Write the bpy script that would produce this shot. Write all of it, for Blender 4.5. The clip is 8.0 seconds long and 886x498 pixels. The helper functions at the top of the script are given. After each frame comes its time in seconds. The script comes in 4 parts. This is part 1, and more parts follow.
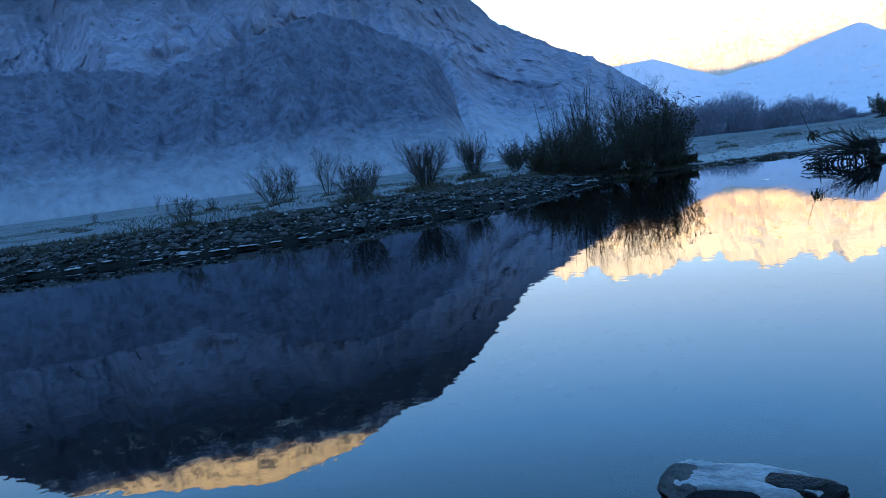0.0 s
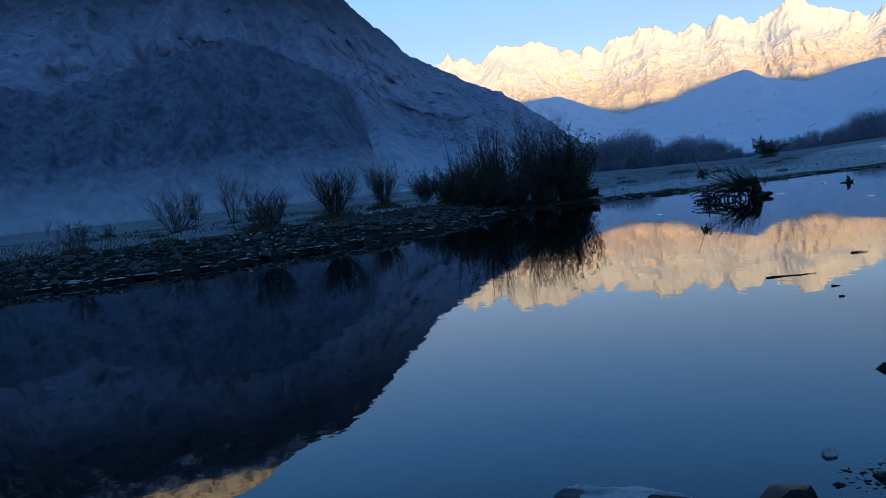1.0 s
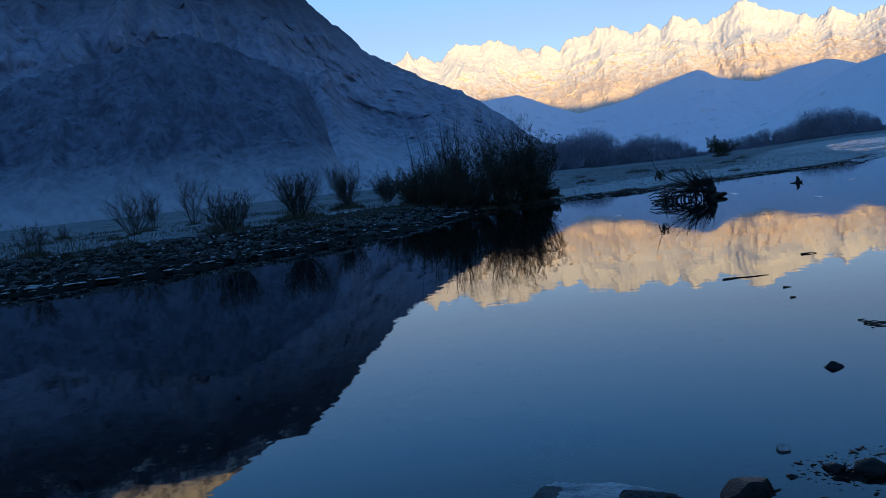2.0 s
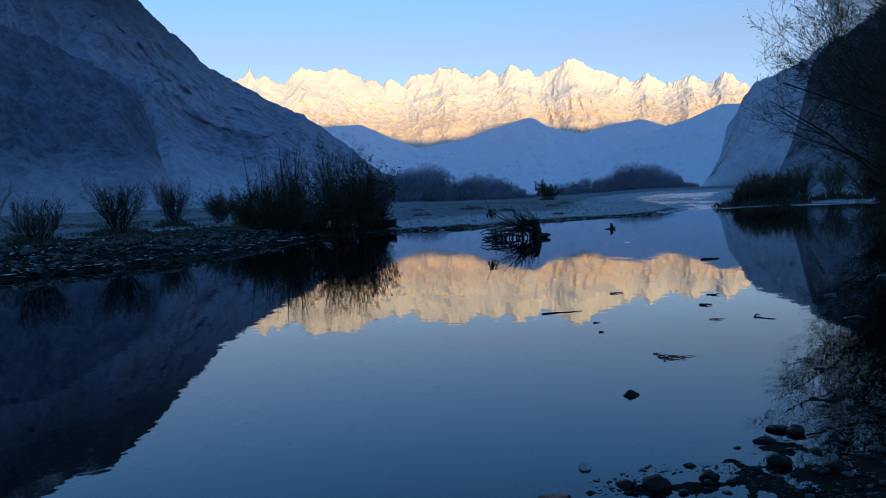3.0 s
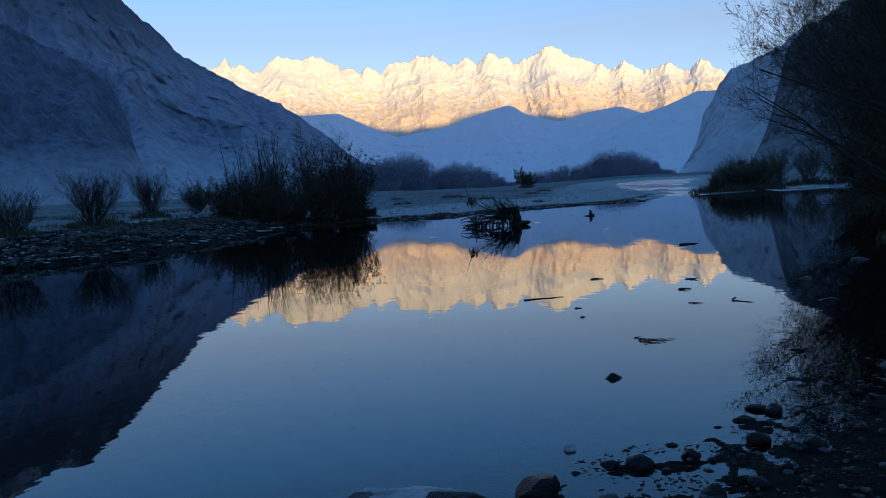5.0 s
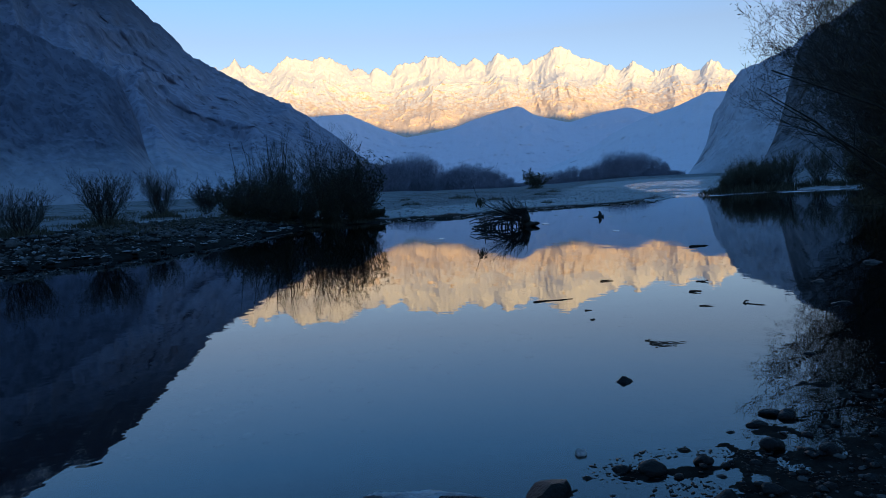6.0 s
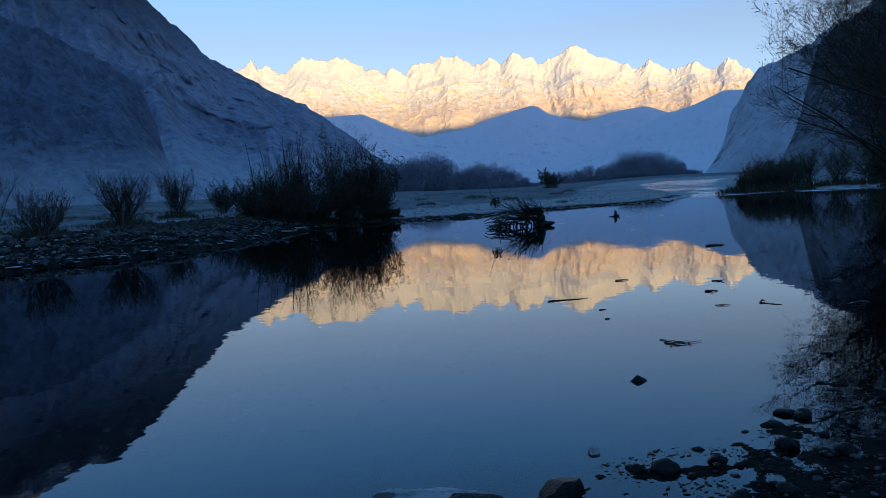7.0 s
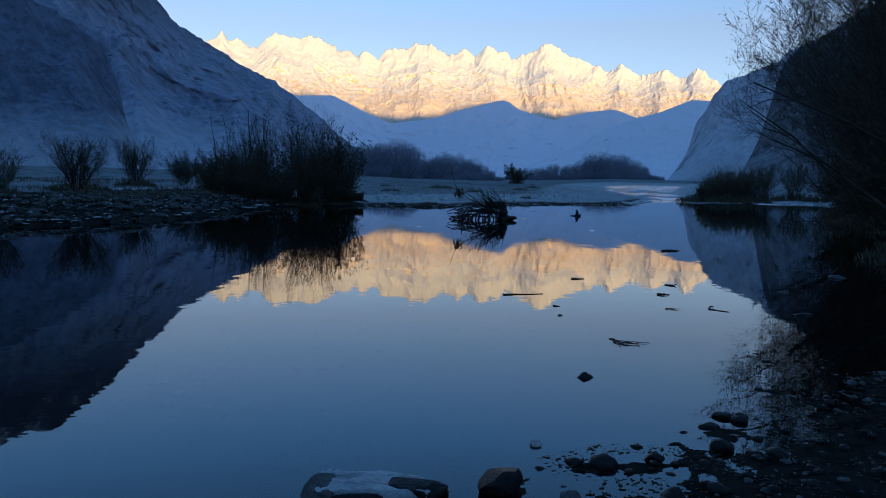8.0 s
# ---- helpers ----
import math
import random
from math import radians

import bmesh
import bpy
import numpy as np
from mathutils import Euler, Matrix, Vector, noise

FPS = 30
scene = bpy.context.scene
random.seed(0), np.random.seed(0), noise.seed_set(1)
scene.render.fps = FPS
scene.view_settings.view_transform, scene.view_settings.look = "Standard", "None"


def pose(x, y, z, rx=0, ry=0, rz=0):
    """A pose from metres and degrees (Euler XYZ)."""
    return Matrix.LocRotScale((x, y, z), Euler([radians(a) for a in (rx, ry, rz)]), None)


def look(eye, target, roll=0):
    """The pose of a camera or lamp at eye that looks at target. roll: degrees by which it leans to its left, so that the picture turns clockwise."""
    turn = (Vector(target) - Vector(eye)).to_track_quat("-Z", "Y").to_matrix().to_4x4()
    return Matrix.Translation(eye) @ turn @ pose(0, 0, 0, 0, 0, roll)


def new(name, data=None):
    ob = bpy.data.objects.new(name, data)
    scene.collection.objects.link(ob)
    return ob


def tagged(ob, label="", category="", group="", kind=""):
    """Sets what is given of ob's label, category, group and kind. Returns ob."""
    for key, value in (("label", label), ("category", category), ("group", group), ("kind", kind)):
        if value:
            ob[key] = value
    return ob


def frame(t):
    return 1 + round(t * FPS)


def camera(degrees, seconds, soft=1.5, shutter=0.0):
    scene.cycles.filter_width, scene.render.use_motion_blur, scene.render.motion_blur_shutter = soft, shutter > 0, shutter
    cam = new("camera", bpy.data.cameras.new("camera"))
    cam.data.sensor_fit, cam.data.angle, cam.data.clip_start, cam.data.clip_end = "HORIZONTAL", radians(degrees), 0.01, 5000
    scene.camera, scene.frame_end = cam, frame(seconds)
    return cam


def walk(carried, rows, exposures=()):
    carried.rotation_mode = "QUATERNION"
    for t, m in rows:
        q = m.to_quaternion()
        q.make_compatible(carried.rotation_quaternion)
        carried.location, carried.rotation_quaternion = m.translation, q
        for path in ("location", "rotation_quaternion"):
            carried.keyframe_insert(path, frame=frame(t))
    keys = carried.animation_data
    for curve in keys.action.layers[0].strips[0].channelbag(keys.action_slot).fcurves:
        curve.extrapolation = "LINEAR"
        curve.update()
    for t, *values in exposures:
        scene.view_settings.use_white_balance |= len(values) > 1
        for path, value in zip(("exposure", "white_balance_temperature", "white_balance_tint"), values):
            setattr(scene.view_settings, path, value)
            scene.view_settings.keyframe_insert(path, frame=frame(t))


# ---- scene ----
cam = camera(64.1, 8.0, soft=0.75)
PATH = [
    (0.0, pose(-0.008, 0.364, 1.392, 83.44, 7.37, 23.61)),
    (0.5, pose(0.067, 0.342, 1.397, 83.99, 6.47, 19.11)),
    (1.0, pose(0.066, 0.341, 1.400, 84.98, 6.25, 16.40)),
    (1.2, pose(0.030, 0.289, 1.435, 84.59, 8.21, 17.47)),
    (2.3, pose(0.015, 0.099, 1.510, 84.90, 4.81, 10.21)),
    (2.5, pose(0.013, 0.077, 1.504, 85.65, 3.79, 7.80)),
    (3.0, pose(0.029, 0.022, 1.506, 85.86, 2.22, 0.19)),
    (3.5, pose(0.025, 0.054, 1.518, 85.87, 2.49, -2.72)),
    (4.0, pose(0.027, -0.006, 1.500, 86.34, 2.79, -2.45)),
    (4.5, pose(0.007, -0.012, 1.496, 85.57, 3.09, -1.63)),
    (5.8, pose(-0.004, 0.019, 1.501, 84.62, 2.17, -1.36)),
    (6.0, pose(-0.011, 0.020, 1.504, 84.96, 2.59, -0.80)),
    (6.5, pose(0.005, 0.013, 1.496, 85.12, 2.86, -1.28)),
    (7.0, pose(-0.000, -0.000, 1.500, 85.00, 2.72, 0.42)),
    (7.5, pose(0.006, -0.013, 1.490, 84.72, 2.44, 0.48)),
    (8.0, pose(0.025, 0.003, 1.483, 84.09, -1.47, -2.32)),
]
walk(cam, PATH, exposures=[(0.0, 1.62, 7250, 14), (0.3, 1.44, 7100, 14), (0.6, 0.9, 6850, 14), (1.0, 0.4, 6650, 15), (2.5, 0.3, 6600, 15), (3.2, 0.33, 6750, 15), (8.0, 0.33, 7000, 16)])

# ---- light ----
SUN_EL = 7.0                      # low morning sun behind the camera
SUN_TURN = -14.0                  # the light travels this far left of +y
U = np.array([math.sin(radians(SUN_TURN)), math.cos(radians(SUN_TURN))])   # the light's way over the ground
V = np.array([U[1], -U[0]])
world = bpy.data.worlds.new("world")
scene.world = world
world.use_nodes = True
wn = world.node_tree.nodes
sky = wn.new("ShaderNodeTexSky")
sky.sky_type = "NISHITA"
sky.sun_disc = False
sky.sun_elevation = radians(SUN_EL)
sky.sun_rotation = math.atan2(-U[0], -U[1])
sky.altitude = 2500
sky.air_density = 1.0
sky.dust_density = 1.0
sky.ozone_density = 2.7
wn["Background"].inputs["Strength"].default_value = 0.37
wl = world.node_tree.links
sky_way, sky_sep, sky_low = wn.new("ShaderNodeTexCoord"), wn.new("ShaderNodeSeparateXYZ"), wn.new("ShaderNodeMapRange")
sky_low.inputs["From Min"].default_value, sky_low.inputs["From Max"].default_value = 0.36, 0.20
wl.new(sky_way.outputs["Generated"], sky_sep.inputs[0])
wl.new(sky_sep.outputs["Z"], sky_low.inputs["Value"])
sky_pale, sky_haze, sky_warm = wn.new("ShaderNodeHueSaturation"), wn.new("ShaderNodeMix"), wn.new("ShaderNodeMix")
sky_pale.inputs["Saturation"].default_value, sky_pale.inputs["Value"].default_value = 0.79, 0.44
wl.new(sky.outputs[0], sky_pale.inputs["Color"])
sky_warm.data_type, sky_warm.blend_type = "RGBA", "MULTIPLY"          # thin morning haze, paler towards the horizon all round
sky_warm.inputs["Factor"].default_value, sky_warm.inputs["B"].default_value = 1.0, (0.95, 1.0, 1.03, 1)
wl.new(sky_pale.outputs[0], sky_warm.inputs["A"])
sky_haze.data_type = "RGBA"
wl.new(sky_low.outputs[0], sky_haze.inputs["Factor"])
sky_clear = wn.new("ShaderNodeHueSaturation")
sky_clear.inputs["Saturation"].default_value, sky_clear.inputs["Value"].default_value = 1.14, 0.84
wl.new(sky.outputs[0], sky_clear.inputs["Color"])
wl.new(sky_clear.outputs[0], sky_haze.inputs["A"])
wl.new(sky_warm.outputs["Result"], sky_haze.inputs["B"])
wl.new(sky_haze.outputs["Result"], wn["Background"].inputs["Color"])
sun_data = bpy.data.lights.new("sun", "SUN")
sun_data.energy = 5.0
sun_data.angle = radians(0.53)
sun_data.color = (1.0, 0.72, 0.28)
sun = new("sun", sun_data)
sun.matrix_world = look((-U[0] * 100, -U[1] * 100, 100 * math.tan(radians(SUN_EL))), (0, 0, 0))


# ---- noise in numpy ----
PERM = np.random.RandomState(7).rand(256, 256)


def vnoise(x, y, seed=0):
    """Smooth noise, 0 to 1, of two coordinates."""
    x, y = np.asarray(x, float) + seed * 17.31, np.asarray(y, float) + seed * 5.77
    xi, yi = np.floor(x).astype(int), np.floor(y).astype(int)
    fx, fy = x - xi, y - yi
    fx, fy = fx * fx * fx * (fx * (fx * 6 - 15) + 10), fy * fy * fy * (fy * (fy * 6 - 15) + 10)
    a, b = PERM[xi & 255, yi & 255], PERM[(xi + 1) & 255, yi & 255]
    c, d = PERM[xi & 255, (yi + 1) & 255], PERM[(xi + 1) & 255, (yi + 1) & 255]
    return (a * (1 - fx) + b * fx) * (1 - fy) + (c * (1 - fx) + d * fx) * fy


def fbm(x, y, octaves=5, seed=0, gain=0.5):
    out, amp, total = 0.0, 1.0, 0.0
    for k in range(octaves):
        out = out + amp * vnoise(x * 2 ** k, y * 2 ** k, seed + k * 3)
        total += amp
        amp *= gain
    return out / total


def ridged(x, y, octaves=5, seed=0, gain=0.5):
    out, amp, total = 0.0, 1.0, 0.0
    for k in range(octaves):
        out = out + amp * (1 - np.abs(2 * vnoise(x * 2 ** k, y * 2 ** k, seed + k * 3) - 1)) ** 1.5
        total += amp
        amp *= gain
    return out / total


# ---- materials ----
def nodes_of(name):
    m = bpy.data.materials.new(name)
    m.use_nodes = True
    n, l = m.node_tree.nodes, m.node_tree.links
    return m, n, l, n["Principled BSDF"]


def noise_node(n, l, scale, detail=6.0, stretch=(1, 1, 1), kind="Object", rough=0.55):
    tc, mp, t = n.new("ShaderNodeTexCoord"), n.new("ShaderNodeMapping"), n.new("ShaderNodeTexNoise")
    mp.inputs["Scale"].default_value = stretch
    t.inputs["Scale"].default_value, t.inputs["Detail"].default_value = scale, detail
    t.inputs["Roughness"].default_value = rough
    l.new(tc.outputs[kind], mp.inputs["Vector"])
    l.new(mp.outputs["Vector"], t.inputs["Vector"])
    return t.outputs["Fac"]


def noise_colour(n, l, scale):
    """A noise of three values, to push coordinates about."""
    tc, t = n.new("ShaderNodeTexCoord"), n.new("ShaderNodeTexNoise")
    t.inputs["Scale"].default_value, t.inputs["Detail"].default_value = scale, 3
    l.new(tc.outputs["Object"], t.inputs["Vector"])
    return t.outputs["Color"]


def pushed(n, l, where, by, far):
    """Coordinates moved about by a noise, in metres."""
    m = n.new("ShaderNodeVectorMath")
    m.operation = "MULTIPLY_ADD"
    m.inputs[1].default_value = (far, far, far)
    l.new(by, m.inputs[0])
    l.new(where, m.inputs[2])
    return m.outputs[0]


def ramp(n, l, fac, stops):
    r = n.new("ShaderNodeValToRGB")
    while len(r.color_ramp.elements) < len(stops):
        r.color_ramp.elements.new(0.5)
    for e, (p, c) in zip(r.color_ramp.elements, stops):
        e.position, e.color = p, (*c, 1)
    l.new(fac, r.inputs["Fac"])
    return r.outputs["Color"]


def mixed(n, l, fac, a, b, how="MIX"):
    m = n.new("ShaderNodeMix")
    m.data_type, m.blend_type = "RGBA", how
    for sock, v in ((m.inputs["Factor"], fac), (m.inputs["A"], a), (m.inputs["B"], b)):
        if isinstance(v, (int, float)):
            sock.default_value = v
        elif isinstance(v, tuple):
            sock.default_value = (*v, 1)
        else:
            l.new(v, sock)
    return m.outputs["Result"]


def bumped(n, l, b, height, strength, distance):
    k = n.new("ShaderNodeBump")
    k.inputs["Strength"].default_value, k.inputs["Distance"].default_value = strength, distance
    l.new(height, k.inputs["Height"])
    l.new(k.outputs["Normal"], b.inputs["Normal"])


def surface(name, low, high, scale, fine, rough=0.85, bump=0.4, depth=0.02, stretch=(1, 1, 1), spec=0.2):
    """A rough natural surface: two colours over a coarse noise, a finer grain over that, and relief."""
    m, n, l, b = nodes_of(name)
    coarse = noise_node(n, l, scale, 5, stretch)
    grain = noise_node(n, l, fine, 8, stretch)
    col = ramp(n, l, coarse, [(0.3, low), (0.72, high)])
    g = ramp(n, l, grain, [(0.25, (0.55, 0.55, 0.55)), (0.75, (1.3, 1.3, 1.3))])
    col = mixed(n, l, 1.0, col, g, "MULTIPLY")
    l.new(col, b.inputs["Base Color"])
    b.inputs["Roughness"].default_value = rough
    b.inputs["Specular IOR Level"].default_value = spec
    bumped(n, l, b, grain, bump, depth)
    return m


def factor(n, l, fac, lo, hi):
    r = n.new("ShaderNodeMapRange")
    r.inputs["From Min"].default_value, r.inputs["From Max"].default_value = lo, hi
    l.new(fac, r.inputs["Value"])
    return r.outputs["Result"]


def math_node(n, l, op, a, b):
    m = n.new("ShaderNodeMath")
    m.operation = op
    for sock, v in zip(m.inputs, (a, b)):
        if isinstance(v, (int, float)):
            sock.default_value = v
        else:
            l.new(v, sock)
    return m.outputs[0]


def rock_face(name, dark, light, scree, unit, snow=None, frost=None, crack=0.5, ice=(0.74, 0.72, 0.68), bump=0.18, mirror_dark=None):
    """Mountain rock: ribbed faces in blocks with dark joints, paler fans of scree where it is gentler, valley haze
    painted pale below the height frost, snow above a height.
    """
    m, n, l, b = nodes_of(name)
    big = noise_node(n, l, 2.2 / unit, 6)
    fan = noise_node(n, l, 4.5 / unit, 7, (1, 1, 0.3), rough=0.62)
    streak = noise_node(n, l, 8 / unit, 8, (1, 1, 0.8), rough=0.62)
    joint = noise_node(n, l, 22 / unit, 6, (1, 1, 0.75), rough=0.62)
    speck = noise_node(n, l, 75 / unit, 5, (1, 1, 0.8), rough=0.7)
    tc, mp, cells, cell = n.new("ShaderNodeTexCoord"), n.new("ShaderNodeMapping"), n.new("ShaderNodeTexVoronoi"), n.new("ShaderNodeSeparateColor")
    mp.inputs["Scale"].default_value = (1, 1, 0.6)
    cells.inputs["Scale"].default_value = 15 / unit
    l.new(tc.outputs["Object"], mp.inputs["Vector"])
    l.new(pushed(n, l, mp.outputs["Vector"], noise_colour(n, l, 12 / unit), unit * 0.01), cells.inputs["Vector"])
    l.new(cells.outputs["Color"], cell.inputs[0])
    col = ramp(n, l, streak, [(0.32, dark), (0.68, light)])
    geo, sep, pos = n.new("ShaderNodeNewGeometry"), n.new("ShaderNodeSeparateXYZ"), n.new("ShaderNodeSeparateXYZ")
    l.new(geo.outputs["Normal"], sep.inputs[0])
    l.new(geo.outputs["Position"], pos.inputs[0])
    flat = math_node(n, l, "ADD", sep.outputs["Z"], math_node(n, l, "MULTIPLY", math_node(n, l, "SUBTRACT", big, 0.5), 1.2))
    col = mixed(n, l, factor(n, l, flat, 0.4, 0.85), col, scree)
    col = mixed(n, l, math_node(n, l, "MULTIPLY", factor(n, l, fan, 0.5, 0.66), 0.6), col, tuple(c * (1 + 0.4 * (1 - crack)) for c in scree))
    col = mixed(n, l, math_node(n, l, "MULTIPLY", factor(n, l, fan, 0.46, 0.36), 0.6), col, tuple(c * (0.5 + 0.5 * crack) for c in dark))
    tone = ramp(n, l, cell.outputs[0], [(0.0, (1 - 0.55 * (1 - crack),) * 3), (1.0, (1 + 0.45 * (1 - crack),) * 3)])
    col = mixed(n, l, 1.0, col, tone, "MULTIPLY")
    col = mixed(n, l, factor(n, l, joint, 0.58, 0.68), col, tuple(c * crack for c in dark))
    col = mixed(n, l, math_node(n, l, "MULTIPLY", factor(n, l, speck, 0.56, 0.74), 0.7), col, tuple(c * (1 + 0.6 * (1 - crack)) for c in light))
    if mirror_dark:                                      # a dark band painted above the scree to darken the river's reflection
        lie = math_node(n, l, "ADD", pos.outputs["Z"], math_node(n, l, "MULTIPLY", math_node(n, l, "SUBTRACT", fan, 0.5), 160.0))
        col = mixed(n, l, math_node(n, l, "MULTIPLY", factor(n, l, lie, mirror_dark[0] - 60, mirror_dark[0] + 90), factor(n, l, lie, mirror_dark[1] + 40, mirror_dark[1])), col, mixed(n, l, streak, tuple(c * 0.3 for c in dark), tuple(c * 0.42 for c in light)))
    # valley mist put into the colour, paler towards the foot
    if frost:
        foot_haze = math_node(n, l, "ADD", factor(n, l, pos.outputs["Z"], frost, 0.0), math_node(n, l, "MULTIPLY", math_node(n, l, "SUBTRACT", streak, 0.5), 0.8))
        col = mixed(n, l, factor(n, l, foot_haze, 0.2, 1.35), col, (0.49, 0.50, 0.53))
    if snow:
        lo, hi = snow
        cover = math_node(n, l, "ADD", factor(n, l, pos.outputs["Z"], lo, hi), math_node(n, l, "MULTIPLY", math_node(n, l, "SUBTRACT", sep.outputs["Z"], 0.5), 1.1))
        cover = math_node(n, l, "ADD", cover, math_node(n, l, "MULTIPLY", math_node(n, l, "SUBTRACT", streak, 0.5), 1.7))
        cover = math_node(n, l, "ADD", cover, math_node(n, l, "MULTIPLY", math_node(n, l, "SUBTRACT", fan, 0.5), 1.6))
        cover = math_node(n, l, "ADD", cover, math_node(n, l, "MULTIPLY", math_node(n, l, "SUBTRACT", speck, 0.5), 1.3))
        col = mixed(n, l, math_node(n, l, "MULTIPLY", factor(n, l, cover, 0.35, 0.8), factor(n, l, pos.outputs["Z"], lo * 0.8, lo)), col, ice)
    l.new(col, b.inputs["Base Color"])
    b.inputs["Roughness"].default_value = 0.92
    b.inputs["Specular IOR Level"].default_value = 0.15
    relief = math_node(n, l, "ADD", math_node(n, l, "MULTIPLY", streak, 1.0), math_node(n, l, "MULTIPLY", joint, -0.4))
    bumped(n, l, b, math_node(n, l, "ADD", relief, math_node(n, l, "MULTIPLY", cell.outputs[0], 0.12)), bump, unit * 0.06)
    return m


def water_material():
    m, n, l, b = nodes_of("river_water")
    b.inputs["Roughness"].default_value = 0.012
    b.inputs["IOR"].default_value = 1.43
    near = noise_node(n, l, 2.2, 3, (1, 1.0, 1))
    swell = noise_node(n, l, 0.35, 2, (1, 0.6, 1))
    chop = noise_node(n, l, 5.0, 4, (1, 0.6, 1))
    # broken water over the shallow bar
    tc, sep = n.new("ShaderNodeTexCoord"), n.new("ShaderNodeSeparateXYZ")
    l.new(tc.outputs["Object"], sep.inputs[0])
    run = factor(n, l, sep.outputs["Y"], 48.5, 53.0)
    h = math_node(n, l, "ADD", math_node(n, l, "MULTIPLY", near, 0.0012), math_node(n, l, "MULTIPLY", swell, 0.003))
    h = math_node(n, l, "ADD", h, math_node(n, l, "MULTIPLY", run, math_node(n, l, "MULTIPLY", chop, 0.045)))
    bumped(n, l, b, h, 1.0, 1.0)
    # white patches painted for the sky's glints on the ripples over the bar
    crest = noise_node(n, l, 0.55, 6, (0.8, 0.5, 1), rough=0.7)
    sky_glint = math_node(n, l, "MULTIPLY", factor(n, l, sep.outputs["Y"], 47.5, 51.0), factor(n, l, crest, 0.5, 0.56))
    l.new(mixed(n, l, sky_glint, (0.016, 0.05, 0.115), (0.75, 0.77, 0.79)), b.inputs["Base Color"])
    l.new(math_node(n, l, "SUBTRACT", 1.0, sky_glint), b.inputs["Transmission Weight"])
    l.new(math_node(n, l, "ADD", 0.012, math_node(n, l, "MULTIPLY", sky_glint, 0.5)), b.inputs["Roughness"])
    return m


def ground_material():
    """Gravel, wet mud at the water's edge and frosted grass, by the sheet's own zones."""
    m, n, l, b = nodes_of("river_ground")
    coarse, pebbles, grain = noise_node(n, l, 0.5, 6), noise_node(n, l, 7, 6), noise_node(n, l, 38, 6)
    vt, tc = n.new("ShaderNodeTexVoronoi"), n.new("ShaderNodeTexCoord")
    vt.inputs["Scale"].default_value = 9
    l.new(tc.outputs["Object"], vt.inputs["Vector"])
    gravel = ramp(n, l, pebbles, [(0.3, (0.2, 0.2, 0.195)), (0.7, (0.54, 0.54, 0.53))])
    gravel = mixed(n, l, 0.15, gravel, vt.outputs["Color"], "SOFT_LIGHT")
    mud = ramp(n, l, pebbles, [(0.3, (0.007, 0.0065, 0.006)), (0.75, (0.026, 0.024, 0.02))])
    grass = ramp(n, l, grain, [(0.3, (0.1, 0.108, 0.104)), (0.7, (0.29, 0.31, 0.32))])
    patchy = noise_node(n, l, 0.22, 6, rough=0.65)
    grass = mixed(n, l, factor(n, l, patchy, 0.52, 0.62), grass, mixed(n, l, grain, (0.05, 0.05, 0.042), (0.15, 0.15, 0.135)))
    clods = noise_node(n, l, 2.6, 7, rough=0.68)
    earth = ramp(n, l, clods, [(0.34, (0.006, 0.0055, 0.005)), (0.56, (0.018, 0.016, 0.013)), (0.74, (0.075, 0.073, 0.068))])
    wet, frost = n.new("ShaderNodeAttribute"), n.new("ShaderNodeAttribute")
    wet.attribute_name, frost.attribute_name = "wet", "frost"
    f = math_node(n, l, "ADD", frost.outputs["Fac"], math_node(n, l, "MULTIPLY", math_node(n, l, "SUBTRACT", coarse, 0.5), 0.9))
    col = mixed(n, l, factor(n, l, f, 0.4, 0.65), gravel, grass)
    bank = n.new("ShaderNodeAttribute")
    bank.attribute_name = "earth"
    e = math_node(n, l, "ADD", bank.outputs["Fac"], math_node(n, l, "MULTIPLY", math_node(n, l, "SUBTRACT", clods, 0.5), 0.9))
    col = mixed(n, l, factor(n, l, e, 0.4, 0.6), col, earth)
    w = math_node(n, l, "ADD", wet.outputs["Fac"], math_node(n, l, "MULTIPLY", math_node(n, l, "SUBTRACT", coarse, 0.5), 0.5))
    wf = factor(n, l, w, 0.35, 0.65)
    col = mixed(n, l, wf, col, mud)
    l.new(col, b.inputs["Base Color"])
    l.new(math_node(n, l, "SUBTRACT", 0.92, math_node(n, l, "MULTIPLY", wf, 0.22)), b.inputs["Roughness"])
    b.inputs["Specular IOR Level"].default_value = 0.01
    bumped(n, l, b, math_node(n, l, "ADD", pebbles, math_node(n, l, "MULTIPLY", grain, 0.4)), 0.7, 0.04)
    return m


WATER = water_material()
GROUND = ground_material()
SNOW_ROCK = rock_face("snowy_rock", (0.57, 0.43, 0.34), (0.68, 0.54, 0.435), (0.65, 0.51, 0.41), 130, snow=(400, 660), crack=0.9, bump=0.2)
# blue of the hazy shade is tinted into this scree rock
# the warm pale cap, set by snow and ice, imitates sunlit rock
LEFT_ROCK = rock_face("blue_shade_scree_rock", (0.15, 0.168, 0.217), (0.21, 0.23, 0.292), (0.207, 0.227, 0.287), 170, snow=(470, 590), frost=100, crack=0.6, bump=0.15, ice=(0.72, 0.66, 0.56), mirror_dark=(290, 470))
# dark crag, likewise tinted with the blue of its shade
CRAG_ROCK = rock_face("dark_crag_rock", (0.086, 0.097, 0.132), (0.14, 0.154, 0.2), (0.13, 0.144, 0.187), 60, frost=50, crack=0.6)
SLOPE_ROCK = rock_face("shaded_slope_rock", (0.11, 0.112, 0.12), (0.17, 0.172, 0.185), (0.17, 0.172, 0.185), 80)
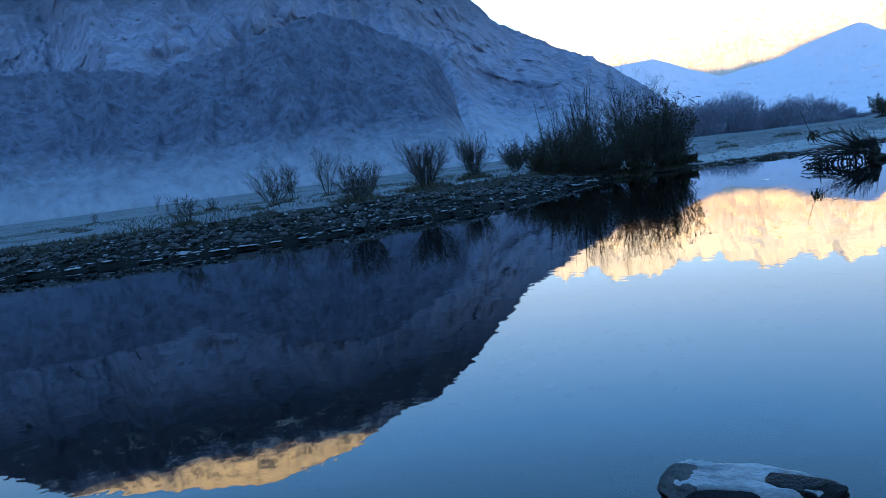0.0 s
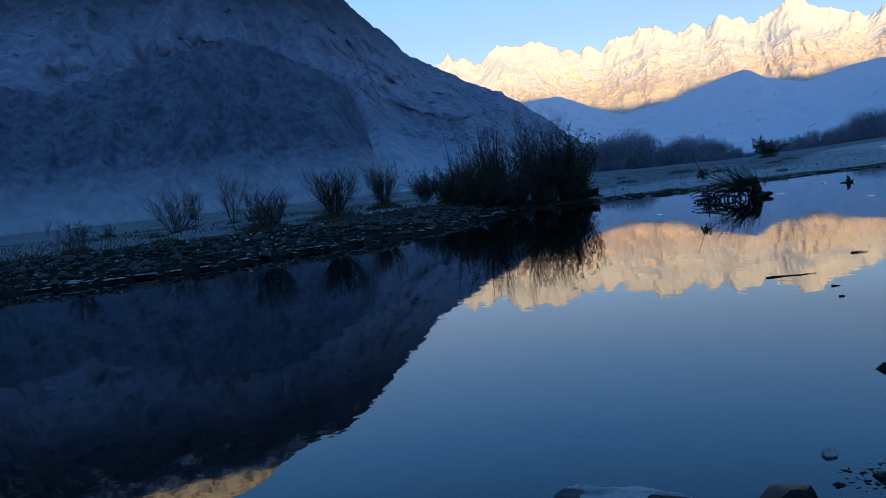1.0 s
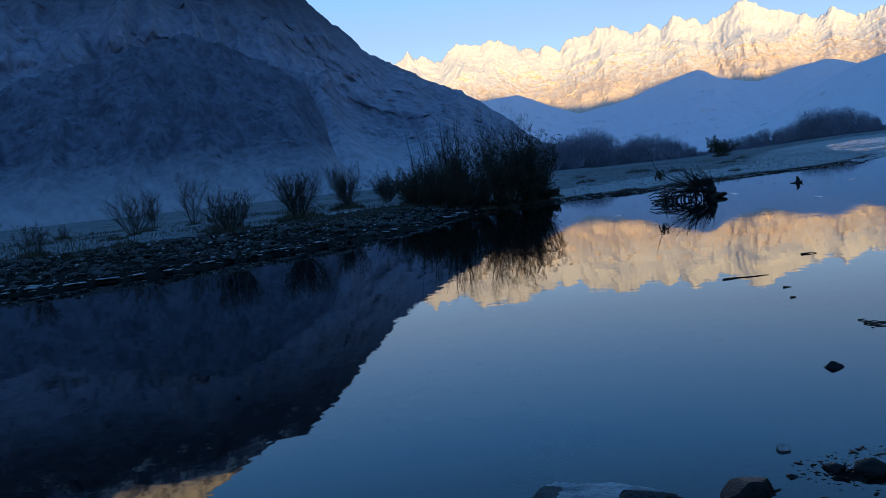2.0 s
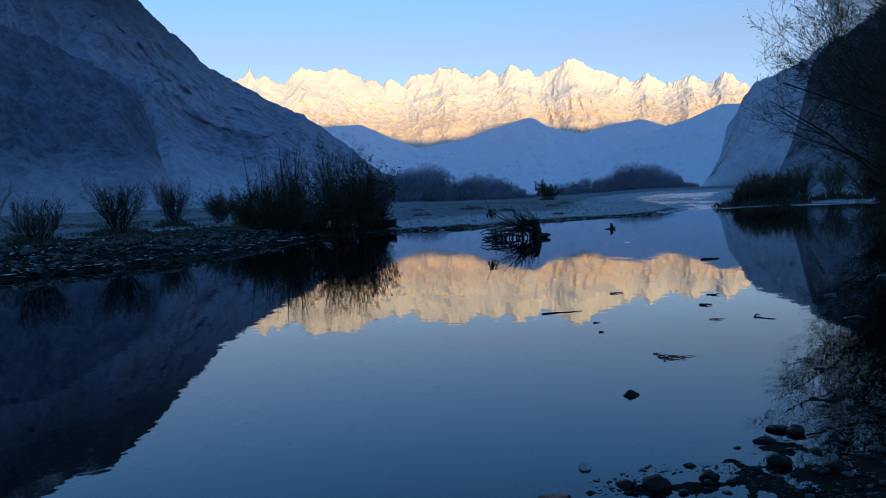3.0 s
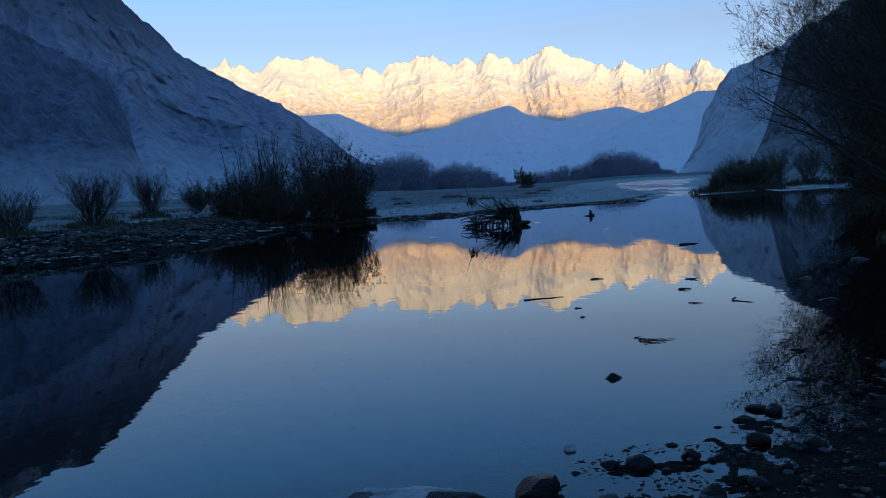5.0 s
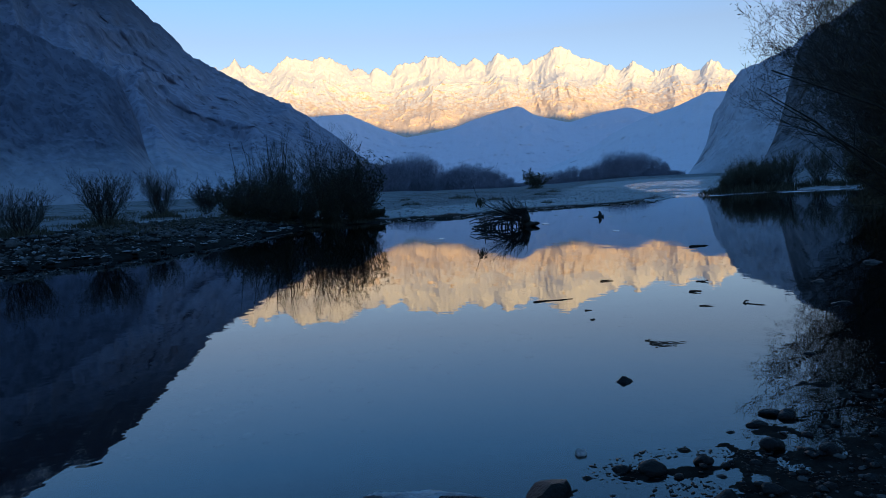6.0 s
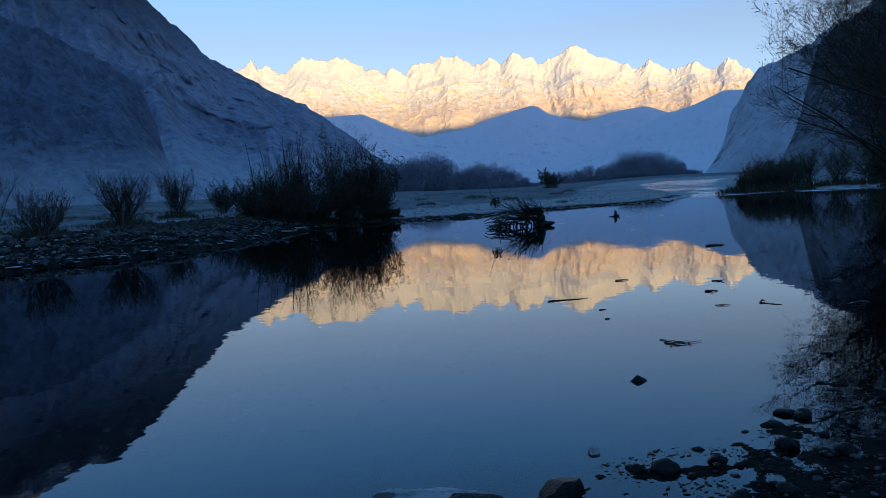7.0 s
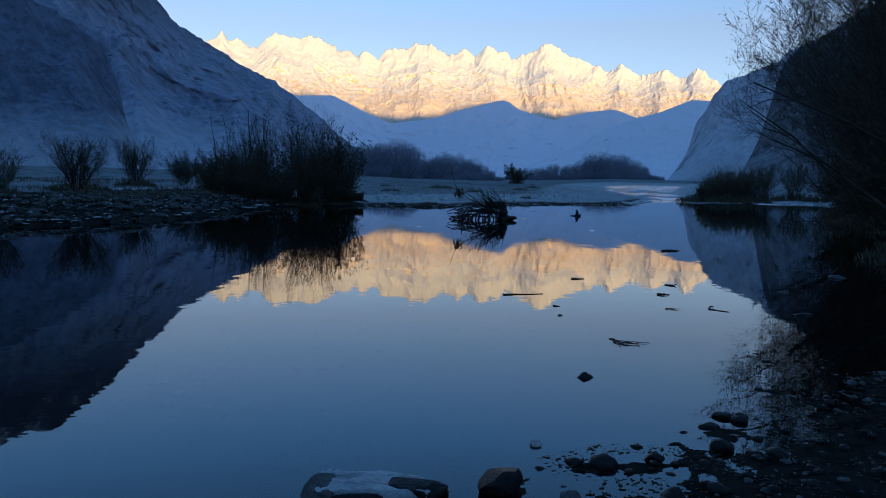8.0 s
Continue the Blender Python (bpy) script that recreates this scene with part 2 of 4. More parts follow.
# distant haze is put into the pale colours of these two rocks
FAR_ROCK = rock_face("hazed_far_rock", (0.73, 0.645, 0.68), (0.79, 0.70, 0.735), (0.77, 0.68, 0.72), 160, crack=0.98, bump=0.06)
SPUR_ROCK = rock_face("hazed_spur_rock", (0.67, 0.635, 0.675), (0.73, 0.69, 0.73), (0.71, 0.675, 0.715), 160, crack=0.98, bump=0.06)
# cliff grey lifted and tinted, with the valley haze in its colour
CLIFF_ROCK = rock_face("hazed_cliff_rock", (0.38, 0.375, 0.41), (0.52, 0.51, 0.55), (0.51, 0.50, 0.54), 70, frost=110, crack=0.8, bump=0.3)
STONE_DARK = surface("dark_wet_stone", (0.005, 0.0049, 0.0047), (0.018, 0.0172, 0.016), 9, 60, rough=0.38, bump=0.9, depth=0.014, spec=0.16)
STONE_GREY = surface("grey_river_stone", (0.04, 0.04, 0.039), (0.11, 0.108, 0.105), 8, 60, rough=0.6, bump=0.4, depth=0.006)
STONE_PALE = surface("pale_bar_stone", (0.18, 0.18, 0.177), (0.5, 0.5, 0.49), 3, 40, rough=0.85, bump=0.4, depth=0.006)
STONE_DULL = surface("dull_bank_stone", (0.05, 0.05, 0.048), (0.12, 0.118, 0.112), 8, 60, rough=0.85, bump=0.4, depth=0.006)
BED_STONE = surface("brown_bed_stone", (0.006, 0.0055, 0.0045), (0.06, 0.055, 0.045), 4, 40, rough=0.7)
SLAB_STONE = surface("pale_slab_stone", (0.17, 0.185, 0.19), (0.46, 0.48, 0.485), 4, 30, rough=0.5, bump=0.6, depth=0.015, stretch=(1, 3, 3))
BARK = surface("dark_willow_bark", (0.028, 0.022, 0.017), (0.07, 0.056, 0.043), 4, 40, rough=0.9, bump=0.5, depth=0.004)
TWIG = surface("brown_willow_twig", (0.045, 0.034, 0.027), (0.1, 0.077, 0.06), 1.2, 20, rough=0.85, bump=0.2, depth=0.002)
# far twigs: haze over the woods is put into this pale violet
HAZE_TWIG = surface("haze_paled_twig", (0.17, 0.165, 0.205), (0.29, 0.28, 0.335), 0.2, 3, rough=0.9, bump=0.2, depth=0.01)
DRIFT = surface("wet_driftwood", (0.02, 0.017, 0.014), (0.06, 0.05, 0.04), 3, 30, rough=0.7, bump=0.5, depth=0.006)
LEAF = surface("withered_leaf", (0.045, 0.042, 0.022), (0.105, 0.082, 0.045), 1.5, 12, rough=0.8, bump=0.2, depth=0.002)
DRY_GRASS = surface("dry_grass", (0.06, 0.053, 0.036), (0.14, 0.12, 0.08), 2, 25, rough=0.9, bump=0.2, depth=0.003)


# ---- mesh helpers ----
def mesh_of(name, verts, faces, material, smooth=False):
    me = bpy.data.meshes.new(name)
    me.from_pydata(verts, [], faces)
    me.materials.append(material)
    if smooth:
        me.polygons.foreach_set("use_smooth", np.ones(len(me.polygons), bool))
    me.update()
    return me


def grid_mesh(name, P, material, smooth=True, closed=False):
    """A mesh from an array of points, rows by columns."""
    a, b = P.shape[:2]
    i = np.arange(a * b).reshape(a, b)
    if closed:
        i = np.concatenate([i, i[:, :1]], axis=1)
    q = np.stack([i[:-1, :-1], i[:-1, 1:], i[1:, 1:], i[1:, :-1]], -1).reshape(-1, 4)
    me = bpy.data.meshes.new(name)
    me.vertices.add(a * b)
    me.vertices.foreach_set("co", P.reshape(-1))
    me.loops.add(q.size)
    me.loops.foreach_set("vertex_index", q.reshape(-1).astype(np.int32))
    me.polygons.add(len(q))
    me.polygons.foreach_set("loop_start", np.arange(0, q.size, 4, dtype=np.int32))
    me.polygons.foreach_set("use_smooth", np.full(len(q), smooth))
    me.materials.append(material)
    me.update(calc_edges=True)
    me.validate()
    return me


def part(name, me, parent, label=""):
    ob = new(name, me)
    ob.parent = parent
    if label:
        ob["label"] = label
    return ob


# ---- the ground: one sheet, with the river's bed in it ----
SHORE = np.array([(-80, -30), (-40, -12), (-12, -1.5), (-5, 1.2), (-2, 2.4), (-0.6, 2.95), (0.4, 3.05), (1.15, 3.15), (1.85, 3.45), (2.6, 4.2),
                  (3.75, 5.3), (5.1, 6.7), (7.0, 8.75), (10, 13), (15, 21), (21, 30), (27, 41), (31, 51), (28, 57), (22.5, 51), (21, 52),
                  (28, 72), (42, 112), (62, 165), (90, 230), (72, 235), (45, 165), (31, 115), (22, 72), (17.2, 51), (16.2, 48.5),
                  (13.2, 42.2), (8.8, 40.6), (4.9, 37), (1.5, 33), (-1, 32.6), (-2.6, 32.2), (-4, 31.2), (-5.8, 30), (-6.3, 25), (-6.9, 20.6),
                  (-9, 17.3), (-11.1, 15.1), (-13.3, 13.3), (-17.2, 11.7), (-24, 9), (-40, 3), (-80, -12)], float)


def shore_distance(x, y):
    """Metres from the water's edge: positive on land."""
    best, inside = np.full(x.shape, 1e9), np.zeros(x.shape, bool)
    for p, q in zip(SHORE, np.roll(SHORE, -1, axis=0)):
        d = q - p
        k = np.clip(((x - p[0]) * d[0] + (y - p[1]) * d[1]) / (d @ d), 0, 1)
        best = np.minimum(best, np.hypot(x - p[0] - k * d[0], y - p[1] - k * d[1]))
        if d[1]:
            inside ^= ((p[1] > y) != (q[1] > y)) & (x < p[0] + (y - p[1]) * d[0] / d[1])
    return np.where(inside, -best, best)


def smooth01(v, lo, hi):
    k = np.clip((v - lo) / (hi - lo), 0, 1)
    return k * k * (3 - 2 * k)


def ground_height(x, y):
    x, y = np.asarray(x, float), np.asarray(y, float)
    d = shore_distance(x, y) + (fbm(x * 0.6, y * 0.6, 4, 2) - 0.5) * np.clip(np.hypot(x, y) * 0.08, 0.15, 1.6) * (1 - 0.65 * smooth01(x, -1.0, 1.0) * smooth01(16 - np.hypot(x, y), 0, 5))
    left = smooth01(-x, 3.0, 8.0)
    rise = left * (0.62 * (1 - np.exp(-np.clip(d, 0, None) / 2.2))) + (1 - left) * (0.34 * (1 - np.exp(-np.clip(d, 0, None) / 3.5)))
    z = rise + 0.45 * (1 - np.exp(-np.clip(d - 6, 0, None) / 120))
    z = z + 1.5 * smooth01(np.hypot(x, y), 60, 250) * smooth01(x / np.maximum(y, 1.0), 0.15, 0.30) * smooth01(d, 0, 25)      # the plain rises towards the woods
    near = smooth01(3.0 - np.hypot(x - 1.9, y - 3.6), 0, 2)
    deep = np.clip(-d, 0, None)
    z = np.where(d > 0, z, -(0.42 - 0.3 * near) * (1 - np.exp(-deep / (1.3 + 1.9 * near))))
    bar = smooth01(y, 49, 58) * smooth01(170 - y, 0, 60) * smooth01(60 - x, 0, 20)          # shallow run over the gravel
    z = np.where(d > 0, z, z * (1 - bar) + bar * ((fbm(x * 0.7, y * 0.14, 4, 33) - 0.57) * 0.3))
    z = z + 0.03 * (fbm(x * 9, y * 9, 4, 44, 0.6) - 0.12) * np.exp(-((x - 1.35) / 0.45) ** 2 - ((y - 3.58 - 0.12 * (x - 1.3)) / 0.16) ** 2)      # a bank of mud in the shallows
    rough = np.clip(np.hypot(x, y) * 0.004, 0.012, 0.08)
    z = z + (fbm(x * 2.5, y * 2.5, 4, 5) - 0.5) * rough * 2 + ((fbm(x * 6, y * 6, 3, 8) - 0.5) * 0.05 + (ridged(x * 14, y * 14, 3, 12) - 0.5) * 0.022) * smooth01(20 - np.hypot(x, y), 0, 12) * smooth01(d, -1.3, -0.4)
    far = np.hypot(x, y)
    return np.where((far > 260) & (z < 0.3), 0.3, z)


az = np.radians(np.concatenate([np.linspace(-64, 46, 320), np.linspace(48, 292, 50)]))
rad = np.concatenate([[0.001], np.geomspace(0.3, 2.58, 16), np.arange(2.6, 7.6, 0.024), np.geomspace(7.65, 4900, 230)])
gx, gy = np.sin(az)[None] * rad[:, None], np.cos(az)[None] * rad[:, None]
gz = ground_height(gx, gy)
ground_me = grid_mesh("ground", np.stack([gx, gy, gz], -1), GROUND, closed=True)
gd = shore_distance(gx, gy)
wet_at = ground_me.attributes.new("wet", "FLOAT", "POINT")
lk, rk = smooth01(-gx, 2.5, 5.5), smooth01(gx, -3.0, 1.5) * smooth01(36 - gy, 0, 8)
wet_lo, wet_hi = 0.2 + 0.8 * lk + 2.8 * rk, 2.6 + 4.4 * rk
run = smooth01(gy, 50, 60) * smooth01(gx, 2, 10)
wet_at.data.foreach_set("value", ((1 - np.clip((gd - wet_lo) / (wet_hi - wet_lo), 0, 1)) * (1 - run)).reshape(-1).astype(np.float32))
frost_at = ground_me.attributes.new("frost", "FLOAT", "POINT")
frost_at.data.foreach_set("value", (np.where(gx < -6, smooth01(gd, 3.5, 9), 0.75 * smooth01(gd, 4, 11))).reshape(-1).astype(np.float32))
earth_at = ground_me.attributes.new("earth", "FLOAT", "POINT")
earth_at.data.foreach_set("value", (smooth01(-gx, 5.0, 7.0) * (1 - smooth01(gd + 2.5 * (fbm(gx * 0.15, gy * 0.15, 3, 66) - 0.5), 4.5, 8.0))).reshape(-1).astype(np.float32))
tagged(new("ground", ground_me), "river plain of gravel, dark mud and frosted grass", "ground", kind="structure")

wx, wy = np.meshgrid(np.linspace(-80, 95, 60), np.linspace(-32, 240, 90))
water_me = grid_mesh("water", np.stack([wx, wy, np.zeros_like(wx)], -1), WATER)
water = tagged(new("water", water_me), "still clear river water mirroring the mountains", "water", kind="structure")
water.visible_shadow = False


# ---- the mountains ----
def mountain(name, label, profile, r_foot, r_crest, material, steps, lift=1.5, jag=0.3, gully=0.25, gully_step=2.0, curve=1.3, seed=0, foot=0.0, stretch=0.5, spikes=0.0, fine=0.06, smooth=True):
    """A mountainside round the valley: its crest by bearing and height angle, degrees; gullies run down its face."""
    pa, pe = np.array(profile).T
    a = np.linspace(pa[0], pa[-1], steps[0])
    e = np.interp(a, pa, pe)
    k = np.hanning(9)
    e = np.convolve(np.pad(e, 4, mode="edge"), k / k.sum(), mode="valid")
    plain = np.convolve(np.pad(e, 30, mode="edge"), np.hanning(61) / np.hanning(61).sum(), mode="valid")
    e = e + (fbm(a * 1.1, a * 0, 6, seed + 40, 0.62) - 0.5) * 2 * jag + (ridged(a * 1.3, a * 0 + 3, 4, seed + 50, 0.6) - 0.5) * 2 * spikes
    broad = np.tan(np.radians(np.clip(plain, 0.02, None))) * r_crest
    crest = np.tan(np.radians(np.clip(e, 0.02, None))) * r_crest
    s = np.concatenate([np.linspace(0, 1, steps[1]), np.linspace(1.04, 1.7, 14)])[:, None]
    front = np.clip(s, 0, 1)
    A = np.radians(a)[None]
    span = r_crest - r_foot
    arc = A * r_crest                                 # metres along the crest
    deep = span * s
    size = gully_step * r_crest * math.pi / 180       # metres between the spurs
    wx_ = arc / size + (fbm(arc / size * 0.7, deep / size * 0.7, 4, seed + 9) - 0.5) * 0.7
    wy_ = deep / size * stretch + (fbm(arc / size * 0.7, deep / size * 0.7, 4, seed + 15) - 0.5) * 0.5
    g = ridged(wx_, wy_, 7, seed, 0.55)
    small = fbm(arc / size * 5, deep / size * 5, 5, seed + 20, 0.6) - 0.5
    body = front ** curve
    side = np.clip(front * 2.2, 0, 1) ** 0.8 * np.clip((1 - front) * 7, 0, 1) ** 0.7
    drift = a[None] + (fbm(arc / size * 1.5, deep / size * 1.5, 4, seed + 60) - 0.5) * gully_step * 3.0 * (1 - front) + (fbm(arc / size * 7, deep / size * 7, 4, seed + 65) - 0.5) * gully_step * 0.8 * np.sqrt(1 - front)
    z = np.interp(drift, a, crest - broad) * front ** 14 + broad[None] * (body - gully * (1 - g) * side * 0.8 + small * fine * (0.25 + 0.75 * side) * np.clip(front * 2, 0, 1))
    z = np.where(s > 1, crest[None] * (1 - (s - 1) * 1.25), z)
    r = r_foot + (r_crest - r_foot) * s + (r_crest - r_foot) * gully * (0.5 - g) * side * 0.5 + small * (r_crest - r_foot) * 0.06 * side
    z = np.minimum(z, r * np.tan(np.radians(e))[None] * np.where(s < 1, 0.995, 1)) + foot
    z = np.where(s <= 0, -1.0, z)
    P = np.stack([np.sin(A) * r, np.cos(A) * r, np.broadcast_to(z, r.shape)], -1)
    return tagged(new(name, grid_mesh(name, P, material, smooth)), label, "mountain", kind="structure")


RANGE = [(-22, 9.4), (-16.7, 9.7), (-15.7, 9.5), (-14.9, 10.3), (-14.2, 9.6), (-13.8, 9.85), (-12.6, 9.2), (-12.1, 9.6), (-11, 10.5), (-9.9, 10.2),
         (-8.3, 10.5), (-6.4, 9.7), (-4.7, 9.2), (-4.1, 9.6), (-3.1, 8.95), (-2.4, 9.6), (-0.8, 9.8), (0, 10.2), (0.8, 9.9), (1.1, 10.15),
         (2.5, 9.3), (3.4, 9.85), (4.6, 9.4), (5.5, 10.3), (7, 9.7), (7.5, 9.2), (9, 9.7), (10.2, 10.4), (11, 10), (12.2, 9.45),
         (13.9, 8.8), (15.2, 8.3), (16, 8.95), (16.8, 8.1), (18, 8), (19.2, 8.25), (20.5, 7.7), (20.9, 7.9), (21.6, 8.5), (22.5, 7.8), (24, 6.8), (30, 6.5)]
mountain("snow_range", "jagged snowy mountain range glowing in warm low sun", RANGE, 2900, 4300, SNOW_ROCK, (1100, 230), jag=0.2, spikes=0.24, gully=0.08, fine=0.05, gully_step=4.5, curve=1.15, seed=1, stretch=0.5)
# ridge added along the shadow line, in place of the range's shaded foot
MIDDLE = [(-18, 5.7), (-14, 5.9), (-10, 6.0), (-8.8, 5.95), (-6.6, 6.1), (-5.2, 5.5), (-4, 4.88), (-2, 4.08), (0.5, 4.38), (2.2, 4.75), (3.7, 5.28), (5.4, 5.75), (6.9, 6.12), (7.5, 5.95), (8.3, 5.35), (9.5, 5.0), (11, 4.6),
          (12.4, 4.95), (13.8, 5.3), (15.5, 5.5), (17.2, 4.9), (20, 4.4), (24, 3.5)]
mountain("shadow_foot_ridge", "pale ridge standing in for the snow range's shadowed foot, haze painted in", MIDDLE, 1900, 2700, FAR_ROCK, (420, 90), jag=0.06, gully=0.1, fine=0.03, gully_step=4.5, seed=3)
SPUR = [(8, 0.6), (12, 2.2), (15, 3.9), (17.2, 4.8), (19.2, 5.3), (20.3, 5.8), (21.2, 6.15), (22.7, 6.1), (25, 5.6), (29, 5.2)]
mountain("far_spur", "smooth shaded mountain spur with haze painted into its pale rock", SPUR, 1500, 2100, SPUR_ROCK, (300, 60), jag=0.06, fine=0.03, gully=0.08, gully_step=4.5, seed=4)
LEFT = [(-80, 14), (-66, 15.5), (-58.9, 16.5), (-54.8, 19.4), (-48.4, 20.8), (-43, 22), (-40.5, 22.3), (-37.1, 21.6), (-33.3, 20.9), (-31, 19.3), (-29.1, 18.6), (-26.7, 18.3),
        (-23.6, 16.1), (-22.4, 15), (-20.7, 13.1), (-19.3, 12.1), (-18.1, 10.6), (-15.9, 9.45), (-13.4, 8), (-11.1, 7), (-9.6, 6.05), (-8.6, 5.2), (-6, 3), (-3.5, 1.2), (-1, 0.2)]
mountain("left_mountain", "scree mountain with blue shade tinted into its rock, sunlit only at its top", LEFT, 640, 1500, LEFT_ROCK, (620, 190), jag=0.26, spikes=0.1, fine=0.06, gully=0.19, gully_step=9.0, curve=1.05, seed=6, stretch=0.45)
CRAG = [(-80, 8), (-66, 9), (-54.2, 10.1), (-48.9, 10.3), (-45.2, 9.9), (-44.4, 9.4), (-43.7, 9.8), (-39, 11.1), (-35.5, 12), (-31.8, 13), (-28.5, 11.9), (-25.1, 10.2), (-22.9, 8.3), (-22.1, 6.2), (-21.5, 3.2), (-20.2, 1.2), (-19, 0.2)]
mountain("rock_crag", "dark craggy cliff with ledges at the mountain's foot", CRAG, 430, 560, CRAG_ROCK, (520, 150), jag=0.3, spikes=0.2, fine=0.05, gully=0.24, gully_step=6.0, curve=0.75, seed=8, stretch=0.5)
CLIFF = [(19.8, 0.1), (20.3, 0.7), (20.7, 1.5), (21.3, 2.6), (21.5, 3.9), (21.7, 4.8), (22.5, 5.7), (22.75, 6.6), (23.4, 7.45), (24.9, 8.0), (26.2, 8.5), (27.1, 8.95), (27.5, 9.6), (30, 10.4), (36, 11), (46, 12)]
mountain("right_cliff", "grey cliff rising sheer from the valley, haze painted into its rock", CLIFF, 760, 900, CLIFF_ROCK, (280, 120), jag=0.16, gully=0.24, gully_step=2.2, curve=0.55, seed=11, fine=0.2, spikes=0.14, stretch=1.0)
SLOPE = [(24.8, 0.3), (26.2, 3.5), (26.9, 7), (27.3, 8.8), (28.3, 9.7), (29.4, 10.2), (31, 11.4), (33.3, 12.6), (38, 15), (50, 18), (66, 19), (85, 17)]
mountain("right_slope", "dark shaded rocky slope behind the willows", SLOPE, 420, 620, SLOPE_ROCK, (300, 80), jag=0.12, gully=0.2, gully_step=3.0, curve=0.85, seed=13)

# the ridge behind the camera: its crest throws the valley's shadow up to the line on the snow range
SHADE = [(-16, 6.4), (-10.2, 6.15), (-6.6, 6.22), (-4, 5.0), (-2, 4.2), (0.5, 4.5), (3.7, 5.4), (5.4, 5.85), (7, 6.1), (8.3, 5.45), (11, 4.75), (13.8, 5.45), (15.6, 5.7), (17.2, 5.1), (22, 5.2), (28, 5.2)]
BACK = 2000.0
sa, se = np.radians(np.array(SHADE)).T
sp = np.stack([np.sin(sa), np.cos(sa)], -1) * 3650
crest_v = sp @ V
crest_h = 3650 * np.tan(se) + (BACK + sp @ U) * math.tan(radians(SUN_EL))
shade_left = np.array([490, 490, 495, 545, 640]) + (BACK + 1400) * math.tan(radians(SUN_EL))      # how high the shade stands on the left mountain
crest_v = np.concatenate([[-4500, -1300, -640, -480, -300], crest_v, [4500]])
crest_h = np.concatenate([shade_left, crest_h, [crest_h[-1]]])
bv = np.linspace(-4300, 4300, 420)
bh = np.interp(bv, crest_v, crest_h) + (fbm(bv / 160, bv * 0, 5, 71) - 0.5) * 26
bs = np.concatenate([np.linspace(0, 1, 50), np.linspace(1.05, 1.6, 8)])[:, None]
bz = bh[None] * np.where(bs > 1, 1 - (bs - 1), bs ** 1.2) - (1 - ridged(bv[None] / 420, bs * 1.5, 5, 75)) * 90 * np.sin(np.pi * np.clip(bs, 0, 1))
br = 900 + (BACK - 900) * bs
bp = -U[None, None] * br[..., None] + V[None, None] * bv[None, :, None]
bp = np.concatenate([bp, np.where(bs <= 0, -1.0, bz)[..., None]], -1)
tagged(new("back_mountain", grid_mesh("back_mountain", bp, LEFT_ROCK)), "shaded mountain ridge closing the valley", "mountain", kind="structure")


# ---- growing things ----
def tubes(name, segs, material, sides=3):
    """One mesh of many thin tapered rods: rows of start, end, radius at the start, radius at the end."""
    s = np.array(segs, float)
    p, q, r0, r1 = s[:, :3], s[:, 3:6], s[:, 6], s[:, 7]
    d = q - p
    d /= np.linalg.norm(d, axis=1, keepdims=True) + 1e-9
    ref = np.where(np.abs(d[:, 2:3]) > 0.9, [[1.0, 0, 0]], [[0, 0, 1.0]])
    a = np.cross(d, ref)
    a /= np.linalg.norm(a, axis=1, keepdims=True) + 1e-9
    b = np.cross(d, a)
    t = np.arange(sides) * 2 * np.pi / sides
    ring = a[:, None] * np.cos(t)[None, :, None] + b[:, None] * np.sin(t)[None, :, None]
    verts = np.stack([p[:, None] + ring * r0[:, None, None], q[:, None] + ring * r1[:, None, None]], 1)
    n = len(s)
    base = (np.arange(n) * 2 * sides)[:, None]
    k = np.arange(sides)[None]
    j = (k + 1) % sides
    faces = np.stack([base + k, base + j, base + sides + j, base + sides + k], -1).reshape(-1, 4)
    return flat_mesh(name, verts.reshape(-1, 3), faces, material, True)


def flat_mesh(name, verts, quads, material, smooth=False):
    me = bpy.data.meshes.new(name)
    me.vertices.add(len(verts))
    me.vertices.foreach_set("co", np.ascontiguousarray(verts, dtype=np.float32).reshape(-1))
    me.loops.add(quads.size)
    me.loops.foreach_set("vertex_index", quads.reshape(-1).astype(np.int32))
    me.polygons.add(len(quads))
    me.polygons.foreach_set("loop_start", np.arange(0, quads.size, 4, dtype=np.int32))
    me.polygons.foreach_set("use_smooth", np.full(len(quads), smooth))
    me.materials.append(material)
    me.update(calc_edges=True)
    return me


def slivers(name, segs, material):
    """The finest shoots: each a flat tapering sliver."""
    return blades(name, [(*s[:6], s[6]) for s in segs], material, 0.0)


def blades(name, rows, material, bow=0.12):
    """Small leaves or grass blades: rows of foot, tip, half width. Each is a bent blade of two quads."""
    s = np.array(rows, float)
    p, q, w = s[:, :3], s[:, 3:6], s[:, 6]
    d = q - p
    rnd = np.random.RandomState(len(s)).normal(size=d.shape)
    side = np.cross(d, rnd)
    side /= np.linalg.norm(side, axis=1, keepdims=True) + 1e-9
    up = np.cross(side, d)
    mid = (p + q) / 2 + up * bow
    v = np.stack([p, mid - side * w[:, None], q, mid + side * w[:, None]], 1)
    f = np.arange(len(s) * 4).reshape(-1, 4)
    return flat_mesh(name, v.reshape(-1, 3), f, material)


